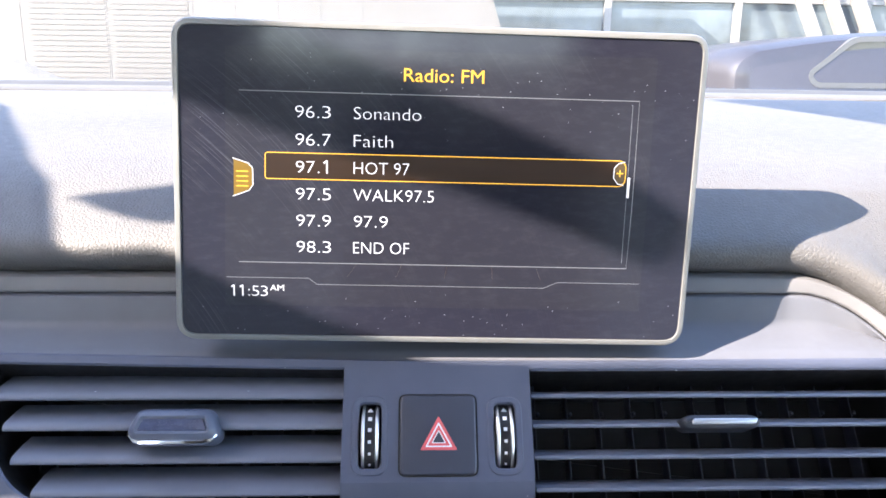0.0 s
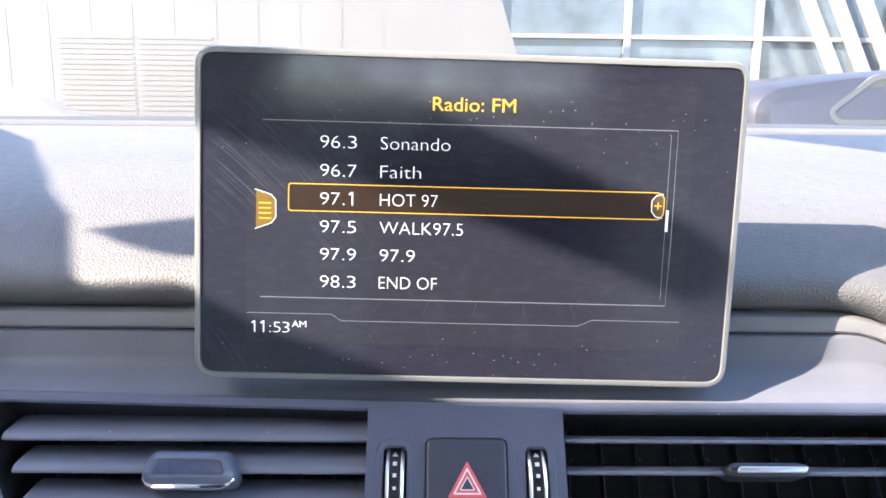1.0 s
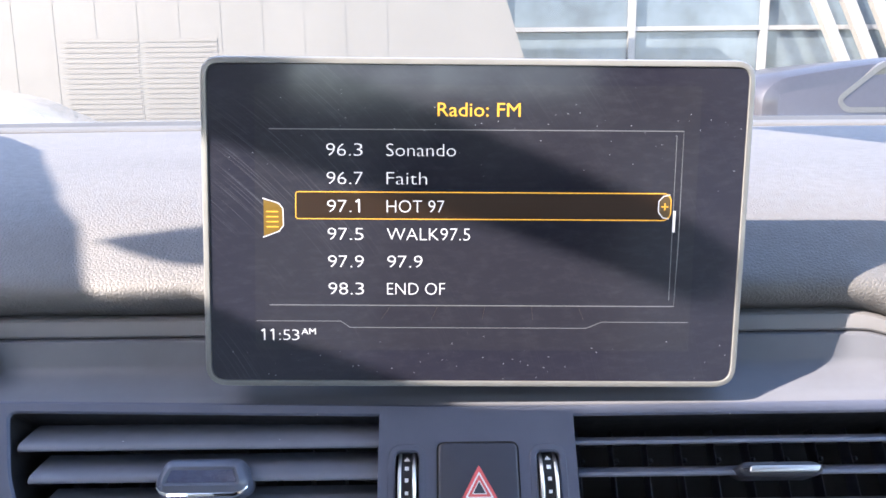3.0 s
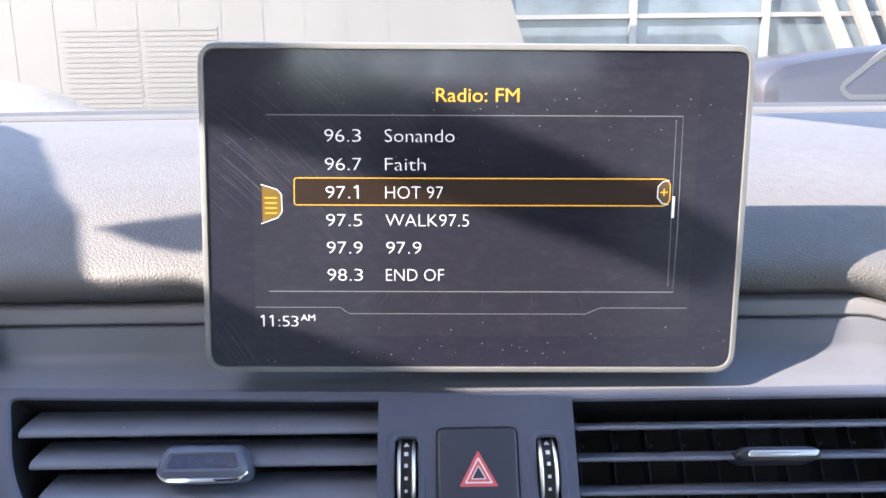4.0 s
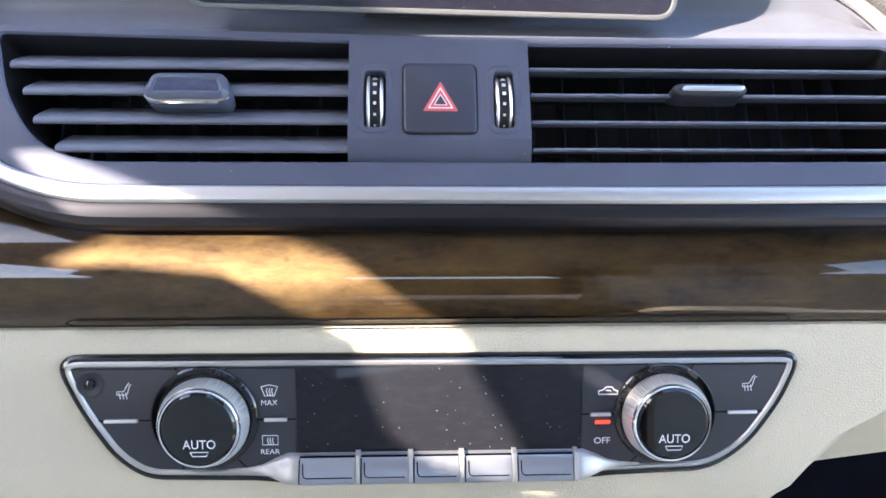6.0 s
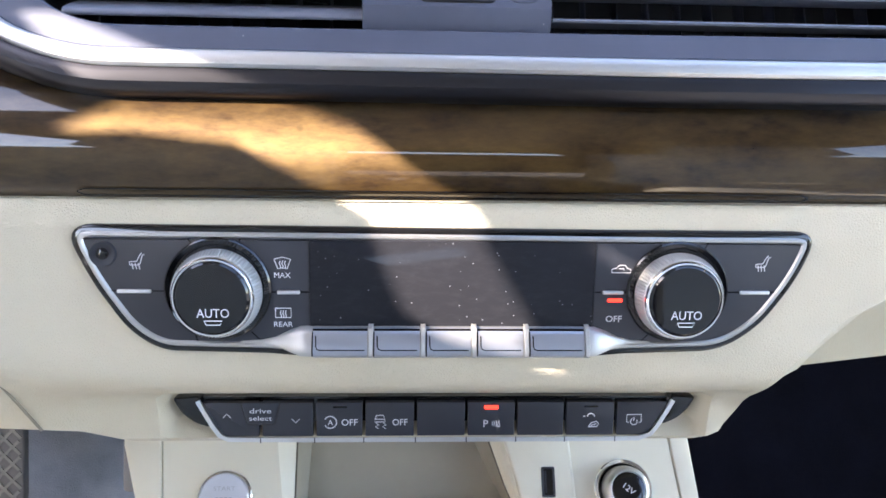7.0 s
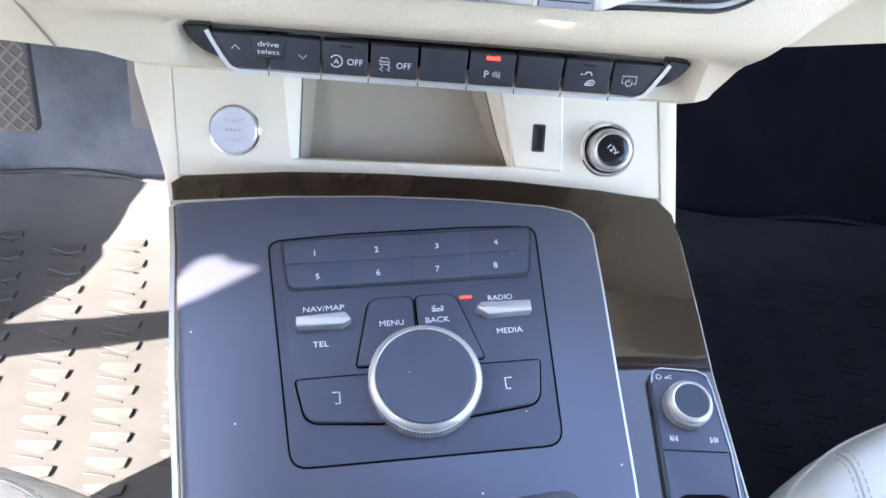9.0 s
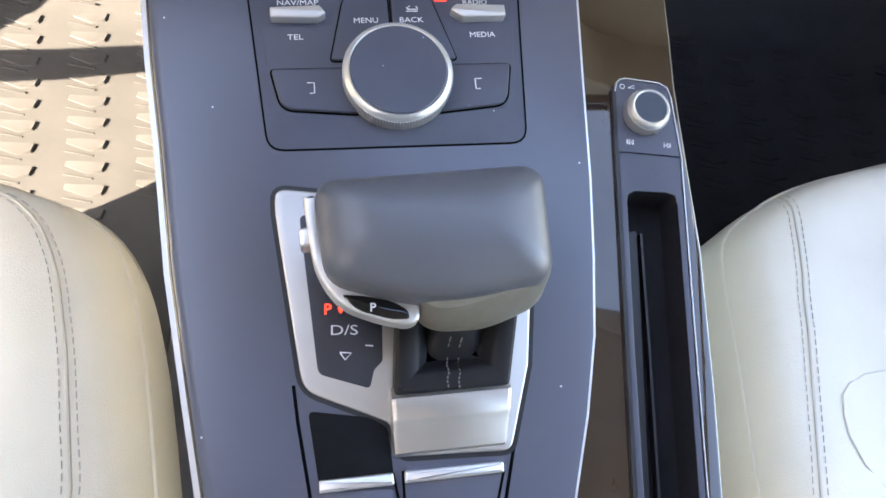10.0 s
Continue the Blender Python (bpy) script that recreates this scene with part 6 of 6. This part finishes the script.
rubber_mat("passenger_floor_mat", 0.168, 0.66, "rubber passenger floor mat with moulded tread, shade in its colour", RUBBER)

# brake pedal with cross-hatched rubber
pedal = thing("brake_pedal", (-0.41, 0.27, 0.65), "brake pedal with cross-hatched rubber pad", "pedal")
PED = plane((-0.418, 0.252, 0.662), (1, 0, 0), (0, 0.45, 1))
part("pad", prism(B(), PED, box2(-62, -46, 62, 46, 9, 4), -8, 0, 2), plain("pedal_rubber", (0.08, 0.077, 0.074), 0.6), pedal, "dark rubber pad")
grp = B()
for k in range(-8, 9):
    c = 15.0 * k
    for s in (1, -1):
        pts = []
        for q in range(-46, 47, 92):
            pts.append((c + s * q, q))
        (a0, b0), (a1, b1) = pts
        clip = []
        for t in span(0, 1, 40):
            u, v = a0 + (a1 - a0) * t, b0 + (b1 - b0) * t
            if abs(u) < 60:
                clip.append((u, v))
        if len(clip) > 2:
            line2(grp, PED, [clip[0], clip[-1]], 2.6, -0.5, 1.2)
part("grip", grp, plain("pedal_grip", (0.125, 0.118, 0.11), 0.55), pedal, "worn lighter cross-hatching", kind="stuff")
arm = B()
tube(arm, [at(PED, 0, 0, -10), (-0.40, 0.32, 0.80), (-0.39, 0.40, 0.98)], 0.010, 8)
part("arm", arm, PITCH, pedal)
gas = thing("accelerator_pedal", (-0.20, 0.27, 0.58), "black accelerator pedal beside the console", "pedal")
part("pad", prism(B(), plane((-0.256, 0.27, 0.648), (1, 0, 0), (0, 0.5, 1)), box2(-22, -36, 22, 60, 6, 4), -8, 0, 2), plain("gas_rubber", (0.13, 0.128, 0.13), 0.6), gas, "ribbed rubber pad")

# ---------------------------------------------------------------- unseen body shell: openings cut to shape the sunlight
def wall(name, m, outline, holes, thick, material, label):
    """A wall with openings, cut as a filled outline and raised."""
    bm = B()
    edges = []
    for loop in [outline] + holes:
        vs = [bm.verts.new((p[0], p[1], 0)) for p in loop]
        edges += [bm.edges.new((vs[i], vs[(i + 1) % len(vs)])) for i in range(len(vs))]
    bmesh.ops.triangle_fill(bm, edges=edges, use_beauty=True, use_dissolve=False)
    ext = bmesh.ops.extrude_face_region(bm, geom=list(bm.faces))
    bmesh.ops.translate(bm, verts=[g for g in ext["geom"] if isinstance(g, bmesh.types.BMVert)], vec=(0, 0, thick))
    bm.transform(m)
    return part(name, bm, material, None, label, smooth=False, kind="structure", category="wall")


SIDE_L = Matrix(((0, 0, 1, -0.723), (1, 0, 0, 0), (0, 1, 0, 0), (0, 0, 0, 1)))
# top edge shaped so that its shadow falls on pad, shelf and vents
SHADE_EDGE = [(0.75, 1.22), (0.30, 1.43), (0.073, 1.512), (-0.124, 1.567), (-0.193, 1.580), (-0.230, 1.570), (-0.245, 1.596), (-0.285, 1.612), (-0.3166, 1.634), (-0.340, 1.667), (-0.358, 1.695), (-0.387, 1.737), (-0.405, 1.765), (-0.43, 1.795), (-2.2, 1.795)]
BODY = [(-2.2, 0.25), (0.75, 0.25)] + SHADE_EDGE
# openings traced back along the sun from the patches they have to light
LIGHT_GAP = [(-0.296, 1.458), (-0.301, 1.484), (-0.276, 1.488), (-0.284, 1.501), (-0.306, 1.514), (-0.328, 1.528), (-0.346, 1.540), (-0.370, 1.541), (-0.378, 1.532), (-0.392, 1.518), (-0.402, 1.504), (-0.3985, 1.4995), (-0.3885, 1.4915), (-0.384, 1.4862), (-0.368, 1.481), (-0.351, 1.507), (-0.339, 1.503), (-0.326, 1.500), (-0.308, 1.477)]
SPOT = [(-0.376, 1.246), (-0.358, 1.247), (-0.350, 1.256), (-0.353, 1.267), (-0.360, 1.270), (-0.370, 1.281), (-0.376, 1.258)]
SPOT2 = [(-0.394, 1.555), (-0.408, 1.560), (-0.410, 1.567), (-0.395, 1.562)]
FLOOR_SUN_GAP = [(-0.30, 0.60), (-0.03, 0.60), (-0.066, 0.697), (-0.088, 0.752), (-0.104, 0.803), (-0.13, 0.87), (-0.30, 0.87)]
REAR_FILL_GAP = [(-1.65, 0.92), (-0.82, 0.92), (-0.82, 1.56), (-1.55, 1.56)]
FLOOR_SUN_GAP2 = [(-0.018, 0.680), (0.012, 0.728), (0.031, 0.744), (0.047, 0.745), (0.075, 0.785), (0.10, 0.86), (-0.10, 0.86), (-0.068, 0.796), (-0.049, 0.746), (-0.024, 0.689)]
wall("wall_left", SIDE_L, BODY, [LIGHT_GAP, SPOT, SPOT2, FLOOR_SUN_GAP, FLOOR_SUN_GAP2, REAR_FILL_GAP], 0.006, HEADLINER, "unseen left wall with openings cut to cast the sun patches")
SIDE_R = Matrix(((0, 0, 1, 0.74), (1, 0, 0, 0), (0, 1, 0, 0), (0, 0, 0, 1)))
# added wall out of view; opening sizes set the fill on seat and console
wall("wall_right", SIDE_R, BODY, [[(-0.66, 0.76), (0.10, 0.78), (0.42, 0.98), (0.1, 1.44), (-0.2, 1.60), (-0.62, 1.68)], [(-1.7, 0.96), (-0.74, 0.94), (-0.74, 1.50), (-1.5, 1.48)]], 0.03, HEADLINER, "unseen right wall with openings sized to light the cabin")
ROOF = Matrix.Translation((0, 0, 1.76))
# unseen: notch passes the sun, forward tongue hides sky from the console's reflection
wall("ceiling", ROOF, [(-0.716, -2.2), (0.74, -2.2), (0.74, -0.17), (0.0, -0.17), (-0.06, 0.14), (-0.50, 0.14), (-0.50, -0.55), (-0.716, -0.55)], [], 0.03, HEADLINER, "unseen ceiling, notched for the sun and extended to block sky")
# unseen wall, dark and with a high opening to keep the glass reflections dark
wall("wall_back", Matrix(((1, 0, 0, 0), (0, 0, 1, -2.2), (0, 1, 0, 0), (0, 0, 0, 1))), [(-0.72, 0.25), (0.74, 0.25), (0.74, 1.76), (-0.72, 1.76)], [[(-0.5, 1.40), (0.5, 1.40), (0.45, 1.52), (-0.45, 1.52)]], 0.03, DARK_CARPET, "unseen rear wall toned dark for reflections, with one opening")
# added bar out of view, shaped by the shadow it throws on pad and display
handle = thing("shade_bar", (-0.72, -0.30, 1.70), "unseen curved bar added to cast shade on pad and display", "grab handle")
bar = B()
pts = [(-0.2112, 1.591), (-0.2128, 1.596), (-0.220, 1.607), (-0.230, 1.618), (-0.238, 1.627), (-0.25, 1.648), (-0.28, 1.688), (-0.30, 1.704), (-0.325, 1.722), (-0.345, 1.736), (-0.357, 1.741)]
rings = []
for (y, z), r in zip(pts, (0.002, 0.006, 0.015, 0.020, 0.022, 0.014, 0.018, 0.018, 0.015, 0.014, 0.012)):
    rings.append([bar.verts.new((-0.72 + 0.012 * math.cos(a), y, z + r * math.sin(a))) for a in [2 * math.pi * k / 10 for k in range(10)]])
for p, q in zip(rings, rings[1:]):
    bridge(bar, p, q)
bar.faces.new(rings[0]), bar.faces.new(rings[-1])
part("grip", bar, HEADLINER, handle, "bar that blocks the sun")

# ---------------------------------------------------------------- windscreen
ws = thing("windscreen", (0, 0.73, 1.2), "clear sloping windscreen above the dash", "windscreen", kind="structure")
gm, nt, b = node_mat("windscreen_glass")
for n in list(nt.nodes):
    if n.type == "BSDF_PRINCIPLED":
        nt.nodes.remove(n)
tr, gl, mx = nt.nodes.new("ShaderNodeBsdfTransparent"), nt.nodes.new("ShaderNodeBsdfGlossy"), nt.nodes.new("ShaderNodeMixShader")
gl.inputs["Roughness"].default_value = 0.02
mx.inputs[0].default_value = 0.05
nt.links.new(tr.outputs[0], mx.inputs[1]), nt.links.new(gl.outputs[0], mx.inputs[2])
nt.links.new(mx.outputs[0], nt.nodes["Material Output"].inputs[0])
pane = part("pane", slab(B(), [[(x, y - 0.10 * (x / 0.72) ** 2, z) for x in span(-0.72, 0.72, 13)] for y, z in ((0.73, 1.205), (0.52, 1.34), (0.28, 1.48), (0.02, 1.62), (-0.175, 1.715))], (0, 0.003, 0.004)), gm, ws, "clear glass")
pane.visible_shadow = False
cowl = B()
slab(cowl, [[(x, y - 0.10 * (x / 0.72) ** 2, z) for x in span(-0.72, 0.72, 13)] for y, z in ((0.665, 1.2035), (0.69, 1.2065), (0.715, 1.2075), (0.74, 1.206))], (0, 0, -0.01))
part("cowl_strip", cowl, plain("cowl_grey", (0.045, 0.045, 0.043), 0.7), ws, "dark rubber strip along the glass")

# ---------------------------------------------------------------- outside
gr = B()
grid(gr, [[(x, y, 0.0) for x in (-400, -40, -8, 8, 40, 400)] for y in (-400, -40, 0, 12, 60, 900)])
part("ground", gr, plain("asphalt", (0.15, 0.147, 0.142), 0.85, var=0.2, vscale=2, grain=0.003, gscale=160), None, "sunlit grey asphalt yard", kind="structure", category="ground")
hall = thing("metal_clad_building", (-6, 13.0, 0), "white ribbed metal-clad building with louvred vents", "building")
CLAD = plain("white_cladding", (0.112, 0.109, 0.102), 0.5, var=0.05, vscale=0.8)
bm = B()
FACE = Matrix(((0.001, 0, 0, 0), (0, 0, 0.001, 13.0), (0, 0.001, 0, 0), (0, 0, 0, 1)))
prism(bm, FACE, [(-26000, 0), (2100, 0), (0, 6500), (-26000, 6500)], 0, 400)
part("wall", bm, CLAD, hall, "white metal wall with slanted end")
for i in range(36):
    x = -24000 + i * 700
    bm = B()
    prism(bm, FACE, [(x, 0), (x + 60, 0), (x + 60, 6400), (x, 6400)], -4, 0)
    if x < -200:
        part("rib", bm, CLAD, hall)
    else:
        bm.free()
for x0 in (-6300, -4950):
    bm = B()
    for k in range(16):
        prism(bm, FACE, [(x0, 1000 + k * 85), (x0 + 1230, 1000 + k * 85), (x0 + 1230, 1056 + k * 85), (x0, 1056 + k * 85)], -9, 0)
    part("louvre", bm, plain("louvre_grey", (0.106, 0.103, 0.096), 0.6), hall, "pale grey louvre panel", kind="stuff")
shop = thing("glass_front_building", (8, 16.0, 0), "glass-fronted showroom with white mullions", "building")
FR2 = Matrix(((0.001, 0, 0, 0), (0, 0, 0.001, 16.0), (0, 0.001, 0, 0), (0, 0, 0, 1)))
bm = B()
prism(bm, FR2, [(-1400, 0), (31000, 0), (31000, 7000), (-1400, 7000)], 250, 300)
part("interior", bm, plain("showroom_inside", (0.40, 0.42, 0.43), 0.8, var=0.5, vscale=1.1), shop, "pale interior seen through glass")
GLZ = plain("blue_glazing", (0.075, 0.095, 0.112), 0.12, var=0.45, vscale=0.9, spec=0.5)
for i in range(12):
    for j in range(4):
        x0, z0 = -1460 + i * 2750, -270 + j * 1480
        bm = B()
        prism(bm, FR2, box2(x0 + 60, z0 + 50, x0 + 2690, z0 + 1430), 120, 140)
        part("pane", bm, GLZ, shop)
MUL = plain("white_mullion", (0.19, 0.19, 0.185), 0.5)
for i in range(13):
    x0 = -1460 + i * 2750
    part("mullion", prism(B(), FR2, box2(x0 - 70, 0, x0 + 70, 6400), 0, 140), MUL, shop)
for j in range(5):
    z0 = -270 + j * 1480
    part("transom", prism(B(), FR2, box2(-1460, z0 - 45, 31540, z0 + 45), 20, 140), MUL, shop)


for x0 in (5650, 6230, 6790, 7500):
    bm = B()
    prism(bm, FR2, [(x0, 6500), (x0 + 240, 6500), (x0 + 3490, 0), (x0 + 3250, 0)], -900, -700, 30)
    part("slanted_column", bm, MUL, shop, "white slanted column")


CARTRIM = plain("car_window_trim", (0.07, 0.072, 0.075), 0.4)
TINT = plain("tinted_glass", (0.03, 0.036, 0.042), 0.08, var=0.2, vscale=2)


def parked_car(name, m, paint, label):
    car = thing(name, m @ Vector((0, 0, 0)), label, "car")
    side = [(-2.45, 0.35), (2.25, 0.35), (2.32, 0.75), (2.2, 1.0), (1.35, 1.12), (0.55, 1.60), (-0.4, 1.68), (-1.6, 1.58), (-2.38, 1.46), (-2.56, 1.30), (-2.54, 0.9)]
    S = m @ Matrix(((1, 0, 0, 0), (0, 0, 1, 0), (0, 1, 0, 0), (0, 0, 0, 1)))
    bm = B()
    o = fillet(side, [0.1, 0.1, 0.2, 0.3, 0.5, 0.6, 0.8, 0.6, 0.12, 0.12, 0.2], 5)
    rings = [ring_of(bm, S, offset(o, d), w) for d, w in ((0.16, -0.93), (0.05, -0.88), (0.0, -0.78), (0, 0.78), (0.05, 0.88), (0.16, 0.93))]
    for p, q in zip(rings, rings[1:]):
        bridge(bm, p, q)
    bm.faces.new(rings[0]), bm.faces.new(rings[-1])
    part("body", bm, paint, car, "body in grey metallic paint" if name == "parked_suv" else "white body")
    for s in (-1, 1):
        for pts in ([(1.18, 1.12), (0.48, 1.50), (-0.30, 1.58), (-0.30, 1.12)], [(-0.38, 1.12), (-0.38, 1.58), (-1.35, 1.55), (-1.78, 1.22), (-1.7, 1.12)]):
            bm = B()
            prism(bm, S, fillet(pts, 0.08, 4), s * 0.88, s * 0.925)
            win = part("side_window", bm, TINT, car, "side window with bright trim")
            bm = B()
            line2(bm, S, fillet(pts, 0.08, 4), 0.05, s * 0.88, s * 0.935, True)
            part("window_trim", bm, CARTRIM, win, "bright metal trim")
        for u in (-1.42, 1.42):
            bm = B()
            lathe(bm, S @ Matrix.Translation((0, 0, s * 0.80)), u, 0.36, [(0.36, 0), (0.36, s * 0.12), (0.26, s * 0.13)], 28)
            wh = part("wheel", bm, PITCH, car, "black tyre")
            bm = B()
            lathe(bm, S @ Matrix.Translation((0, 0, s * 0.80)), u, 0.36, [(0.25, s * 0.1), (0.25, s * 0.135), (0.08, s * 0.12)], 24)
            part("rim", bm, ALU, wh, "silver wheel rim")
    return car


parked_car("parked_suv", pose(5.43, 8.1, 0, 0, 0, 6), plain("dark_car_paint", (0.030, 0.030, 0.038), 0.45, 0.2, coat=0.3), "grey parked suv with bright window trim")
parked_car("parked_car", pose(-5.0, 7.6, 0) @ Matrix.Diagonal((1, 1, 0.86, 1)), plain("white_car_paint", (0.30, 0.30, 0.30), 0.25, coat=1.0), "white parked car seen over the dash")
